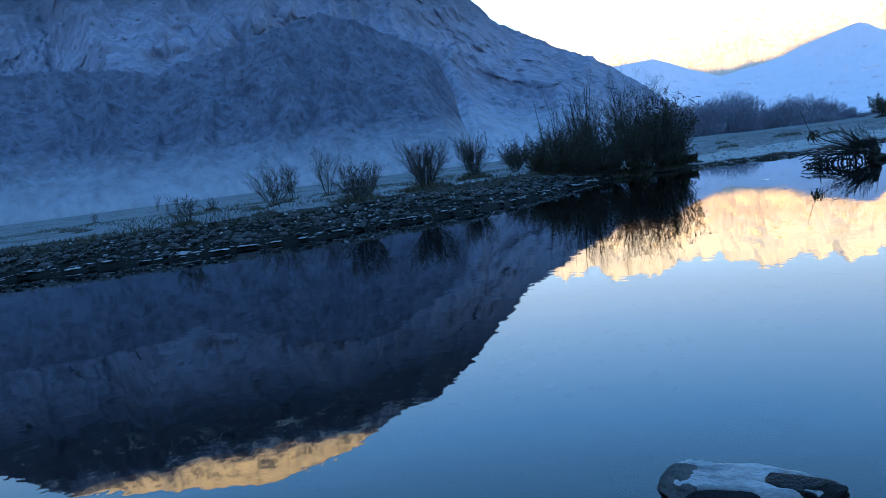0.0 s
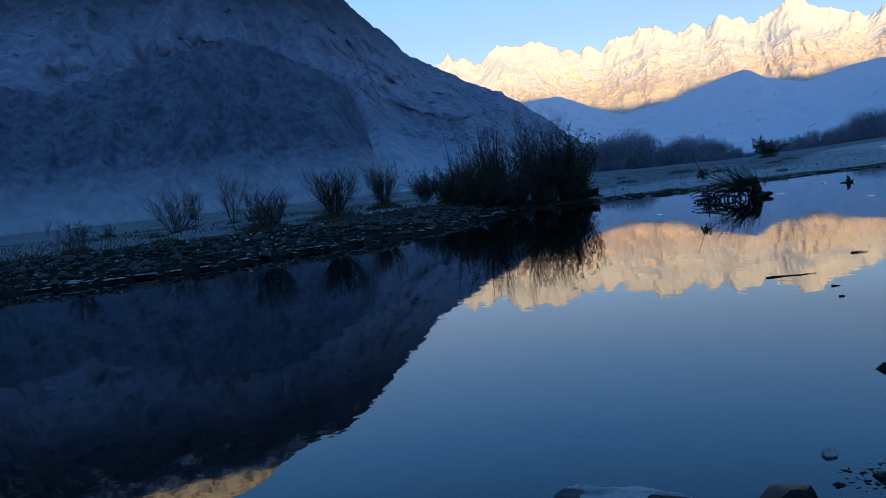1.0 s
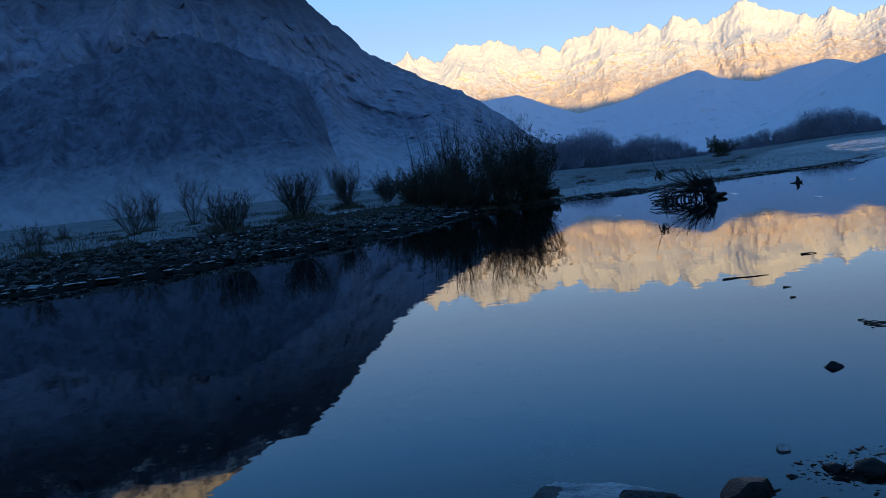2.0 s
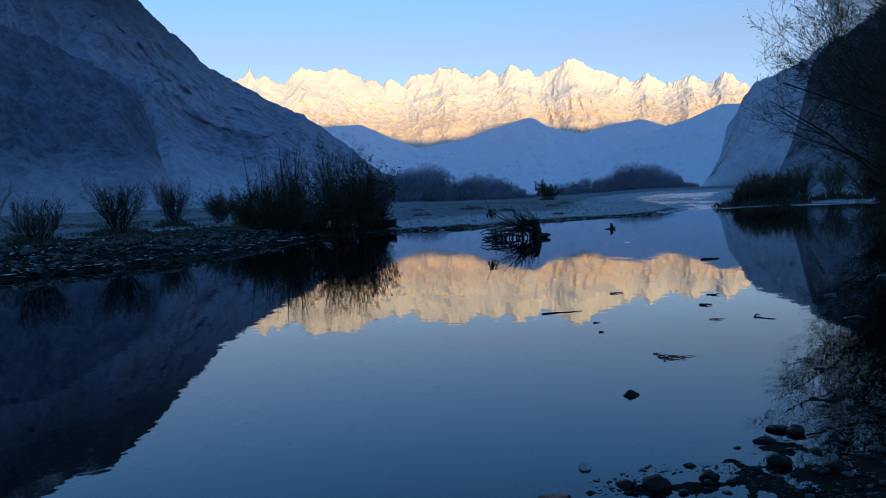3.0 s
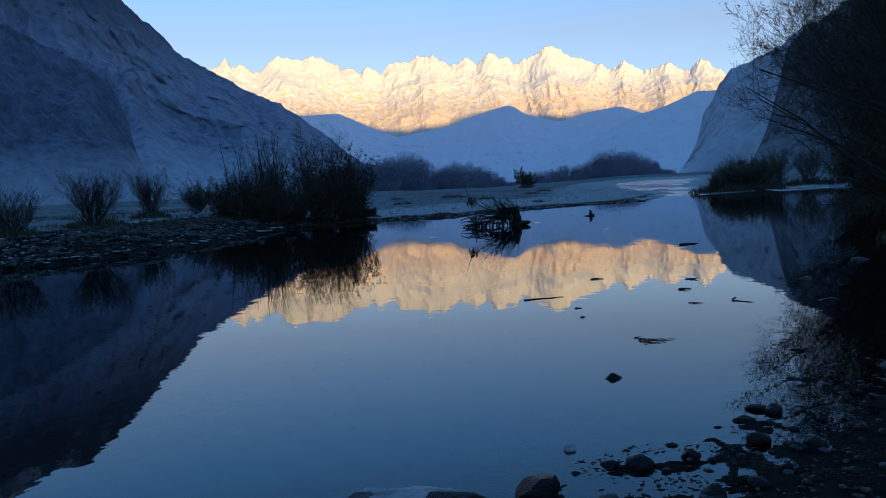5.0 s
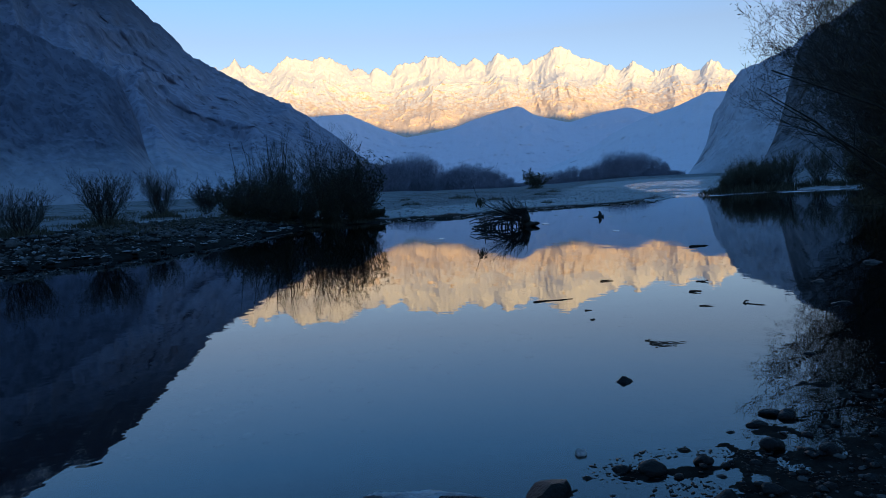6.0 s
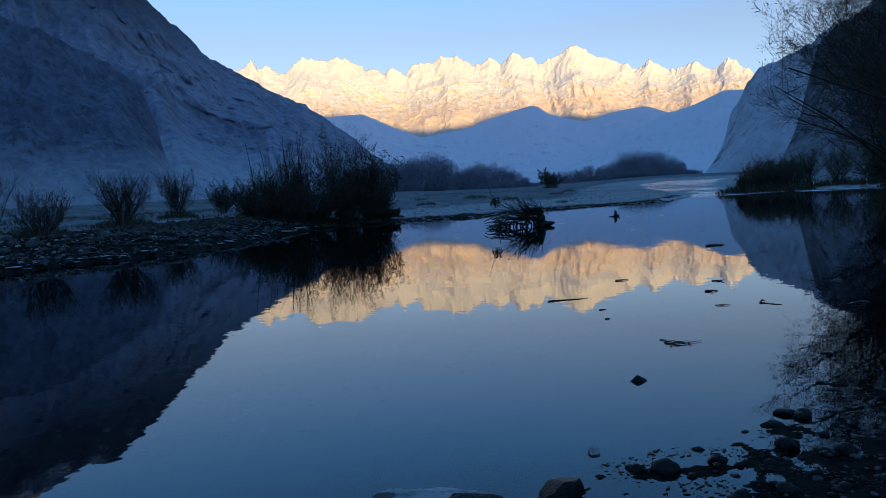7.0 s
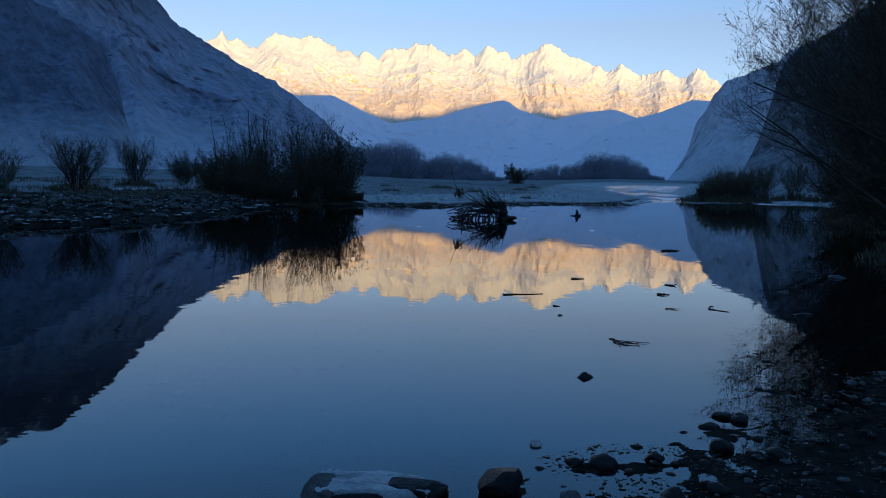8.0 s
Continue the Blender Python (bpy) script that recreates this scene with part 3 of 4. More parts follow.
def grow(rng, p, d, length, radius, level, out, tips, bend=0.25, lift=0.08, kids=4, angle=0.7, shrink=0.6, steps=5, room=None):
    """A bough that wanders upwards and puts out side shoots, level by level."""
    if level == 0:
        steps = 3
    step = length / steps
    r = radius
    for k in range(steps):
        d = d + np.array([rng.gauss(0, bend), rng.gauss(0, bend), rng.gauss(0, bend * 0.7) + lift]) * 0.6
        d = d / np.linalg.norm(d)
        q = p + d * step
        out_by = sum(((q[j] - room[j]) / room[j + 3]) ** 2 for j in range(3)) - 0.5 * noise.noise((q[0] * 0.5, q[1] * 0.5, q[2] * 0.5)) if room else 0.0
        if out_by > 1:
            break
        r1 = min(radius, 0.004 + 0.09 * max(1 - out_by, 0.0)) * (1 - 0.75 * (k + 1) / steps)
        out[level].append((*p, *q, r, r1))
        if level and k >= (1 if level > 1 else 0):
            for _ in range(max(1, round(kids / steps * rng.uniform(0.6, 1.6)))):
                side = np.array([rng.gauss(0, 1), rng.gauss(0, 1), rng.gauss(0.25, 0.6)])
                side -= d * (side @ d)
                side /= np.linalg.norm(side) + 1e-9
                c = d * math.cos(angle) + side * math.sin(angle)
                grow(rng, p + (q - p) * rng.random(), c, length * shrink * rng.uniform(0.55, 1.15) * (1 - 0.35 * k / steps), max(r1 * 0.6, 0.003), level - 1,
                     out, tips, bend, lift, kids, angle, shrink, 5, room)
        p, r = q, r1
    tips.append((*p, *d))


def willow(name, label, category, pos, height, stems, seed, levels=2, lean=0.45, kids=6, angle=0.55, thick=0.012, grass=0.0, leaves=0, group="", shrink=0.5,
           finest=0.009, leaf_size=0.06, bend=0.16, lift=0.1, sway=(0, 0), thin=1.0, room=None, shoots=TWIG):
    """A bare willow bush or tree: several stems from one foot, fine shoots, a tuft of dead grass at its foot, a few withered leaves."""
    rng = random.Random(seed)
    root = new(name)
    z = float(ground_height(np.array([pos[0]]), np.array([pos[1]]))[0])
    root.matrix_world = pose(pos[0], pos[1], max(z, 0.0) - 0.02)
    fine, boughs = [], []
    for k in range(stems):
        out, tips = {j: [] for j in range(levels + 1)}, []
        turn = 2 * math.pi * (k + rng.random()) / stems
        tilt = lean * rng.uniform(0.25, 1.15)
        d = np.array([math.cos(turn) * math.sin(tilt) + sway[0], math.sin(turn) * math.sin(tilt) + sway[1], math.cos(tilt)])
        foot = np.array([math.cos(turn), math.sin(turn), 0]) * height * 0.05 * rng.random()
        grow(rng, foot - np.array([0, 0, 0.1]), d / np.linalg.norm(d), height * rng.uniform(0.7, 1.05), thick * height * rng.uniform(0.6, 1.0), levels, out, tips,
             bend, lift, kids, angle, shrink, 5, room)
        boughs.append([s for j in range(1, levels + 1) for s in out[j]])
        fine += [(*s[:6], max(s[6], finest), max(s[7], finest * 0.6)) for s in out[0] if rng.random() < thin]
    if stems <= 12:
        for rows in boughs:
            part("stem", tubes("stem", rows, BARK, 4), root)
    else:
        tagged(part("stem", tubes("stem", [s for rows in boughs for s in rows], BARK, 3), root), kind="stuff")
    tagged(part("crown", slivers("crown", fine, shoots), root, "thin bare brown shoots"), kind="stuff")
    if leaves:
        rows = []
        for _ in range(leaves):
            s = rng.choice(fine)
            p = np.array(s[3:6])
            q = p + np.array([rng.gauss(0, 0.5), rng.gauss(0, 0.5), rng.gauss(-0.3, 0.4)]) * leaf_size * 1.6
            rows.append((*p, *q, leaf_size * rng.uniform(0.12, 0.22)))
        tagged(part("foliage", blades("foliage", rows, LEAF), root, "withered olive-brown leaves"), kind="stuff")
    if grass:
        tagged(part("grass_tuft", tuft_mesh(rng, grass * 1.25, 520), root, "tuft of dead straw-coloured grass"), kind="stuff")
    return tagged(root, label, category, group)


def tuft_mesh(rng, size, count, wide=1.0, tall=0.55):
    rows = []
    for _ in range(count):
        t, r = rng.random() * 2 * math.pi, size * wide * math.sqrt(rng.random())
        h = size * tall * rng.uniform(0.4, 1.1) * (1.15 - r / (size * wide))
        p = (r * math.cos(t), r * math.sin(t), -0.05)
        q = (p[0] + math.cos(t) * h * rng.uniform(0, 0.7) + rng.gauss(0, 0.1) * h, p[1] + math.sin(t) * h * rng.uniform(0, 0.7) + rng.gauss(0, 0.1) * h, h)
        rows.append((*p, *q, size * 0.012 + 0.004))
    return blades("grass_tuft", rows, DRY_GRASS)


# ---- left bank ----
BANK = "bare willow bushes along the gravel bank"
willow("willow_bush", "small bare willow bush branching low on the bank", "bush", (-20.66, 27.47), 1.98, 9, 11, kids=13, lean=0.75, group=BANK, finest=0.008, grass=0.3, angle=0.6)
willow("willow_bush", "slim bare willow sapling on the frosted bank", "bush", (-24.4, 34.2), 2.06, 4, 12, kids=13, lean=0.35, group=BANK, finest=0.008, grass=0.3)
willow("willow_bush", "slim upright bare willow sapling on the bank", "bush", (-21.7, 33.7), 2.32, 5, 13, kids=13, lean=0.3, group=BANK, finest=0.008, grass=0.4)
willow("willow_bush", "spreading bare willow bush in dead grass", "bush", (-12.6, 21.8), 1.46, 22, 14, kids=10, lean=0.85, group=BANK, finest=0.008, grass=0.75, thick=0.009)
willow("willow_bush", "bushy bare willow with upright shoots in a grass tuft", "bush", (-12.3, 26.6), 1.98, 30, 15, kids=10, lean=0.62, group=BANK, finest=0.008, grass=0.9, thick=0.008)
willow("willow_bush", "dense bare willow bush leaning on the bank", "bush", (-13.3, 34.6), 2.06, 30, 16, kids=10, lean=0.5, group=BANK, finest=0.008, grass=0.8, thick=0.008)
willow("willow_bush", "sparse low bare willow bush among stones", "bush", (-17.4, 18.4), 1.07, 9, 17, kids=9, lean=0.8, group=BANK, finest=0.008, grass=0.4, thick=0.007)
willow("willow_bush", "fuzzy brown rounded willow bush beside the thicket", "bush", (-12.2, 38.2), 1.63, 40, 18, kids=10, lean=0.8, group=BANK, finest=0.008, thick=0.006, leaves=500)
willow("willow_bush", "tiny bare sapling on the frosted meadow", "bush", (-42, 35.5), 0.77, 4, 19, kids=8, group=BANK, finest=0.008, grass=0.25)
willow("willow_bush", "thin bare sapling far out on the meadow", "bush", (-50, 49), 1.46, 3, 20, kids=8, lean=0.25, group=BANK, finest=0.008)
willow("willow_bush", "low scrubby bare bush on the frosted meadow", "bush", (-28, 31.5), 0.77, 9, 21, kids=8, lean=0.9, group=BANK, finest=0.008, grass=0.4)

# ---- the thicket on the point ----
THICKET = "willow thicket on the point"
willow("tall_willow", "tall bare willow with a broad twiggy crown in the thicket", "tree", (-4.6, 33.0), 4.2, 10, 31, kids=15, lean=0.55, leaves=500, leaf_size=0.08, group=THICKET, thick=0.006, finest=0.0055,
       shrink=0.44, bend=0.24, angle=0.7, room=(0.0, 0, 2.0, 1.9, 1.6, 2.6))
willow("tall_willow", "tall leafy-tipped willow leaning over the water's edge", "tree", (-3.7, 33.7), 3.9, 10, 32, kids=14, lean=0.62, leaves=1000, group=THICKET, thick=0.0065, finest=0.006, leaf_size=0.15,
       shrink=0.42, bend=0.24, angle=0.7, sway=(0.12, 0), room=(0.25, 0, 1.8, 1.4, 1.5, 2.35))
willow("tall_willow", "slender bare willow in the thicket", "tree", (-6.95, 32.8), 5.0, 9, 33, kids=14, lean=0.3, leaves=450, group=THICKET, thick=0.0065, finest=0.0055, shrink=0.34, bend=0.22, angle=0.7,
       room=(0, 0, 2.1, 1.0, 1.2, 2.85))
willow("tall_willow", "thin bare willow at the thicket's edge", "tree", (-8.1, 33.6), 4.4, 7, 34, kids=11, lean=0.3, leaves=200, group=THICKET, thick=0.0065, finest=0.0055, shrink=0.32, bend=0.22, angle=0.65,
       room=(0, 0, 1.8, 0.95, 1.2, 2.45))
willow("tall_willow", "bare willow with dense fine shoots", "tree", (-5.3, 34.0), 4.3, 10, 35, kids=15, lean=0.45, leaves=500, group=THICKET, thick=0.006, finest=0.0055, shrink=0.42, bend=0.24, angle=0.7,
       room=(0.1, 0, 2.1, 1.45, 1.4, 2.75))
willow("tall_willow", "bare willow hung with withered leaves at the bank", "tree", (-3.6, 34.6), 3.6, 9, 36, kids=13, lean=0.6, leaves=800, group=THICKET, thick=0.006, finest=0.006, leaf_size=0.12, shrink=0.42, bend=0.24,
       angle=0.7, room=(0.1, 0, 1.7, 1.25, 1.4, 2.15))
willow("bare_stalk", "single crooked bare stalk standing out of the brush", "tree", (-8.9, 33.2), 3.6, 2, 37, levels=1, kids=5, lean=0.25, group=THICKET, thick=0.008, finest=0.007, shrink=0.25, bend=0.16)
for k, (x, y, h) in enumerate([(-9.0, 33.0, 1.7), (-8.0, 32.2, 2.0), (-7.0, 31.7, 2.0), (-6.0, 31.6, 1.9), (-5.1, 31.8, 2.1), (-4.3, 32.0, 1.9), (-3.5, 32.8, 1.7),
                              (-3.4, 33.6, 1.4), (-2.7, 34.4, 0.5), (-6.6, 33.6, 2.4), (-9.9, 34.6, 1.5), (-8.4, 34.8, 2.3), (-7.6, 30.9, 1.1), (-6.5, 30.7, 1.2), (-5.4, 30.9, 1.2), (-4.5, 31.3, 1.1), (-3.6, 32.1, 1.0),
                              (-3.1, 33.0, 0.7), (-8.8, 31.6, 1.0)]):
    willow("brushwood", "dense low brush of twigs and dead leaves", "bush", (x, y), h, 21, 50 + k, kids=9, lean=0.75, leaves=2600, group="low brush under the thicket", thick=0.006,
           finest=0.007, leaf_size=0.06, grass=0.45)

for k, (x, y, h) in enumerate([(-7.4, 33.3, 3.0), (-5.0, 33.2, 3.2), (-4.2, 33.4, 2.8), (-4.0, 34.2, 2.8)]):
    willow("tall_brush", "tall dense brush of fine upright shoots", "bush", (x, y), h, 24, 170 + k, kids=9, lean=0.4, leaves=900, group="tall brush in the thicket", thick=0.005,
           finest=0.006, leaf_size=0.05, shrink=0.42)

# ---- the far bank on the other side ----
FARSIDE = "low bushes on the far bank"
for k, (x, y, h) in enumerate([(21.6, 52.4, 1.3), (22.6, 53.0, 1.8), (23.7, 53.6, 1.9), (24.8, 54.3, 2.1), (26.0, 55.2, 2.1), (27.3, 56.5, 2.3), (29.0, 57.8, 2.8), (31.5, 57.5, 3.0), (32.5, 54.5, 3.2),
                              (24.2, 55.4, 2.2), (26.6, 57.4, 2.4)]):
    willow("bank_bush", "low straw-brown bush of dry stems on the far bank", "bush", (x, y), h, 26, 80 + k, kids=9, lean=0.5, leaves=250, group=FARSIDE, thick=0.006, finest=0.012,
           leaf_size=0.12, grass=1.5, shoots=DRY_GRASS)

# ---- the great willows over the water ----
GREAT = "great bare willows over the river"
for k, (x, y, h, sway, room) in enumerate([(19.4, 25.6, 11.5, (-0.75, 0.0), (-0.6, 0, 6.2, 6.9, 5.5, 6.6)), (21.5, 28.5, 12.0, (-0.5, 0.1), (-0.4, 0, 7.5, 6.6, 5.5, 7.2)),
                                           (27.5, 37.5, 11.0, (-0.2, 0.0), (-0.5, 0, 5.5, 7.4, 6.5, 6.0))]):
    willow("great_willow", "great bare willow with long drooping fine twigs", "tree", (x, y), h, 12 if k else 15, 100 + k, levels=3, kids=15, lean=0.85, group=GREAT, thick=0.0065, finest=0.0075,
           shrink=0.48, angle=0.7, lift=0.05, bend=0.32, sway=sway, room=room)
for k, (x, y, h) in enumerate([(9.9, 10.9, 9.5), (11.8, 14.2, 9.5), (14.9, 18.6, 9.5)]):
    willow("great_willow", "bare willow leaning over the shaded shore", "tree", (x, y), h, 10, 110 + k, levels=3, kids=12, lean=0.8, group=GREAT, thick=0.0055, finest=0.005,
           shrink=0.5, angle=0.68, lift=0.03, bend=0.42, sway=(-0.15, 0.0), leaves=500, leaf_size=0.05, room=(-0.3, 0, 4.9, 4.5 + 0.3 * k, 4.0, 5.6))
for k, (x, y, h) in enumerate([(10.6, 12.6, 7.0), (12.6, 15.8, 8.0), (15.4, 19.2, 7.5), (18.6, 23.4, 7.0), (22.4, 28.0, 7.0)]):
    willow("shore_thicket", "tall dark thicket crowding the shaded shore", "bush", (x, y), h, 22, 160 + k, kids=14, lean=0.45, leaves=6000, group="thicket along the shaded shore", thick=0.005, finest=0.009,
           leaf_size=0.09, grass=1.2)
for k, (x, y, h) in enumerate([(10.6, 13.2, 2.6), (12.6, 15.5, 3.6), (15.0, 19.2, 4.0), (13.5, 13.0, 5.0), (21.0, 32.2, 2.6), (22.6, 34.4, 3.4), (25.5, 38.0, 3.6), (27.6, 41.5, 3.8), (29.5, 45.0, 4.0), (31.5, 49.0, 4.0), (19.0, 28.6, 2.6), (17.0, 25.4, 2.4), (24.6, 33.0, 4.6),
                              (28.0, 38.5, 6.0), (22.0, 28.5, 4.5), (30.5, 42.0, 6.5), (26.0, 32.0, 6.0), (29.5, 36.0, 7.5), (33.5, 44.0, 7.5)]):
    willow("undergrowth", "dark tangled undergrowth on the bank", "bush", (x, y), h, 17, 130 + k, kids=9, lean=0.8, leaves=2200, group="undergrowth below the great willows", thick=0.006, finest=0.011,
           leaf_size=0.14, grass=1.4)


# ---- far woods ----
def woods(name, label, rows, seed):
    """Far bare trees, too many to count: rows of x, y, height. Each has its stems and a soft round crown of fine twigs, with scrub below."""
    rng = random.Random(seed)
    segs = []
    for x, y, h in rows:
        z = float(ground_height(np.array([x]), np.array([y]))[0]) - 0.1
        out, tips = {k: [] for k in range(2)}, []
        for _ in range(2):
            d = np.array([rng.gauss(0, 0.2), rng.gauss(0, 0.2), 1.0])
            grow(rng, np.array([x, y, z]), d / np.linalg.norm(d), h * rng.uniform(0.75, 0.95), 0.012 * h, 1, out, tips, 0.15, 0.12, 7, 0.6, 0.4, 4)
        segs += [(*s[:6], max(s[6], 0.05), 0.02) for k in out for s in out[k]]
        wide, tall = h * rng.uniform(0.22, 0.34), h * rng.uniform(0.36, 0.44)
        for _ in range(400):
            v = np.array([rng.gauss(0, 1), rng.gauss(0, 1), rng.gauss(0, 1)])
            v *= rng.random() ** 0.45 / np.linalg.norm(v)
            p = np.array([x + v[0] * wide, y + v[1] * wide, z + h * 0.56 + v[2] * tall])
            d = np.array([v[0] * 0.6 + rng.gauss(0, 0.35), v[1] * 0.6 + rng.gauss(0, 0.35), 0.8 + rng.gauss(0, 0.3)])
            q = p + d / np.linalg.norm(d) * h * rng.uniform(0.05, 0.13)
            segs.append((*p, *q, 0.02 + 0.0026 * h, 0.02))
        for _ in range(4):                          # scrub
            sx, sy = x + rng.gauss(0, 3.5), y + rng.gauss(0, 4)
            z = float(ground_height(np.array([sx]), np.array([sy]))[0]) - 0.2
            for _ in range(75):
                d = np.array([rng.gauss(0, 0.7), rng.gauss(0, 0.7), 1.0]) * h * rng.uniform(0.12, 0.42)
                segs.append((sx + rng.gauss(0, 0.9), sy + rng.gauss(0, 0.9), z, sx + d[0], sy + d[1], z + d[2], 0.05, 0.02))
    return tagged(new(name, slivers(name, segs, HAZE_TWIG)), label, "trees", kind="stuff")


rng_w = random.Random(3)
rows = []
for k in range(150):
    b = rng_w.uniform(-7.5, 6.6)
    r = rng_w.uniform(195, 235)
    top = np.interp(b, [-8, -4.6, -3.2, -1.4, 0, 0.5, 2.7, 4.5, 5.4, 6.4], [1.5, 2.0, 2.2, 2.6, 2.4, 1.65, 1.65, 1.5, 1.0, 0.4])
    rows.append((r * math.sin(radians(b)), r * math.cos(radians(b)), (r * math.tan(radians(top)) + 1.2) * rng_w.uniform(0.6, 1.14)))
woods("far_woods", "far bare woodland with the valley haze painted into its twigs", rows, 61)
rows = []
for k in range(130):
    b = rng_w.uniform(8.3, 18.4)
    r = rng_w.uniform(300, 350)
    top = np.interp(b, [8, 9, 11, 12.7, 13.4, 14.2, 15.4, 17.3, 18.5], [0.5, 0.7, 1.0, 1.05, 1.5, 1.95, 1.8, 1.4, 0.5])
    rows.append((r * math.sin(radians(b)), r * math.cos(radians(b)), (r * math.tan(radians(top)) + 1.2) * rng_w.uniform(0.6, 1.14)))
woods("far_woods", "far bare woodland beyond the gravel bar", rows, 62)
willow("lone_bush", "dark lone bush on the gravel bar", "bush", (18.6, 131), 3.1, 20, 70, kids=8, lean=1.0, leaves=2500, thick=0.007, finest=0.03, leaf_size=0.25, grass=1.2)
for k, (x, y, s) in enumerate([(2.3, 61.9, 0.8), (-1.5, 47, 0.5), (4.5, 52, 0.45), (10, 66, 0.6), (-2.6, 66, 0.5), (13.5, 80, 0.7), (7, 44, 0.35), (-22, 30.0, 0.5), (-19.2, 24.2, 0.45), (-15.4, 20.0, 0.4),
                              (-14.2, 23.5, 0.5), (-30, 24, 0.5), (-26, 21.5, 0.4)]):
    rng_t = random.Random(k)
    z = float(ground_height(np.array([x]), np.array([y]))[0])
    t = tagged(new("grass_clump", tuft_mesh(rng_t, s, 260, 1.3, 0.7)), kind="stuff")
    t.matrix_world = pose(x, y, z)
    tagged(t, "clump of dead straw-brown grass on the gravel", "grass", "grass clumps on the gravel")


def meadow_grass(label, seed, count, span, reach, size):
    """Dead frosted grass, strewn in patches behind the bank."""
    rng = np.random.RandomState(seed)
    x, y = rng.uniform(span[0], span[1], count * 6), rng.uniform(span[2], span[3], count * 6)
    d = shore_distance(x, y)
    ok = (d > reach[0]) & (d < reach[1]) & (fbm(x * 0.25, y * 0.25, 4, seed) > 0.5)
    x, y = x[ok][:count], y[ok][:count]
    z = ground_height(x, y)
    h = size * rng.uniform(0.4, 1.2, len(x))
    rows = np.stack([x, y, z - 0.03, x + rng.normal(0, 0.5, len(x)) * h, y + rng.normal(0, 0.5, len(x)) * h, z + h, np.full(len(x), size * 0.07)], -1)
    tagged(new("meadow_grass", blades("meadow_grass", rows, DRY_GRASS, 0.05)), label, "grass", kind="stuff")


meadow_grass("dead frosted grass on the meadow behind the bank", 41, 7000, (-60, -6, 6, 50), (4.0, 26.0), 0.2)
meadow_grass("dead grass on the earth of the river bank", 42, 6000, (-34, -6, 5, 34), (2.2, 6.5), 0.16)
meadow_grass("sparse dead grass on the gravel bar", 43, 9000, (-4, 30, 36, 120), (0.8, 40.0), 0.1)


# ---- stones ----
def stone_mesh(name, seed, size, material, angular=0.0, detail=3, lumps=0.22):
    """A river stone: lumpy, worn round, or split along flat faces."""
    bm = bmesh.new()
    bmesh.ops.create_icosphere(bm, subdivisions=detail, radius=1.0)
    rng = random.Random(seed)
    off = Vector((rng.random() * 50, rng.random() * 50, rng.random() * 50))
    planes = []
    for _ in range(9 if angular else 0):
        nrm = Vector((rng.gauss(0, 1), rng.gauss(0, 1), rng.gauss(0, 0.8))).normalized()
        planes.append((nrm, rng.uniform(0.55, 0.85)))
    for v in bm.verts:
        c = v.co.copy()
        k = 1 + lumps * noise.noise(c * 1.1 + off) + lumps * 0.35 * noise.noise(c * 3.1 + off) + lumps * 0.1 * noise.noise(c * 9 + off)
        c = c * k
        for nrm, dist in planes:
            over = c.dot(nrm) - dist
            if over > 0:
                c -= nrm * over * angular
        v.co = Vector((c.x * size[0], c.y * size[1], c.z * size[2]))
    me = bpy.data.meshes.new(name)
    bm.to_mesh(me)
    bm.free()
    me.materials.append(material)
    me.polygons.foreach_set("use_smooth", np.ones(len(me.polygons), bool))
    if angular:
        me.set_sharp_from_angle(angle=radians(28))
    return me


def stone(label, x, y, size, material, seed, angular=0.0, sink=0.35, turn=0.0, group="stones at the water's edge", lumps=0.34, tip=0.0, peak=0.0):
    size = tuple(c * 0.7 for c in size)
    ob = new("stone", stone_mesh("stone", seed, size, material, angular, 3, lumps))
    if peak:                                        # drawn up to a ridge
        for v in ob.data.vertices:
            v.co.z *= 1.25 - peak * min(1.2, math.hypot(v.co.x / size[0], v.co.y / size[1]))
    z = max(float(ground_height(np.array([x]), np.array([y]))[0]), -0.02)
    ob.matrix_world = pose(x, y, z + size[2] * (1 - 2 * sink), tip, tip * 0.5, turn)
    return tagged(ob, label, "stone", group)


# the pale flat slab, with a dark broken end
slab_root = new("slab_rock")
slab_root.matrix_world = pose(-0.135, 3.2, -0.005) @ Matrix.Diagonal((0.8, 0.8, 0.84, 1))
bm = bmesh.new()
cols, rws = 46, 26
lay = []
for j in range(rws):
    for i in range(cols):
        u, w = i / (cols - 1) * 2 - 1, j / (rws - 1) * 2 - 1
        half = 0.15 * (1 - 0.45 * max(0, u) ** 2) * (1 - max(0, abs(u) - 0.75) ** 2 * 7)
        x, y = 0.36 * u + 0.012 * noise.noise((w * 4, u, 3)), half * w + 0.02 * noise.noise((u * 3, 7, w))
        top = 0.075 - 0.03 * max(0, u) ** 1.5 + 0.012 * noise.noise((u * 2.2, w * 2.2, 1)) + (0.008 * noise.noise((u * 14, w * 5, 2)) if u < -0.2 else 0.003 * noise.noise((u * 9, w * 9, 2)))
        edge = max(abs(u), abs(w))
        drop = max(0.0, (edge - 0.86) / 0.14)
        lay.append(bm.verts.new((x, y, top - drop ** 2 * 0.05)))
for j in range(rws - 1):
    for i in range(cols - 1):
        bm.faces.new((lay[j * cols + i], lay[j * cols + i + 1], lay[(j + 1) * cols + i + 1], lay[(j + 1) * cols + i]))
geo = bmesh.ops.extrude_face_region(bm, geom=bm.faces[:])
for v in [g for g in geo["geom"] if isinstance(g, bmesh.types.BMVert)]:
    v.co = Vector((v.co.x * 0.93, v.co.y * 0.9, -0.16 + 0.02 * noise.noise(v.co * 9)))
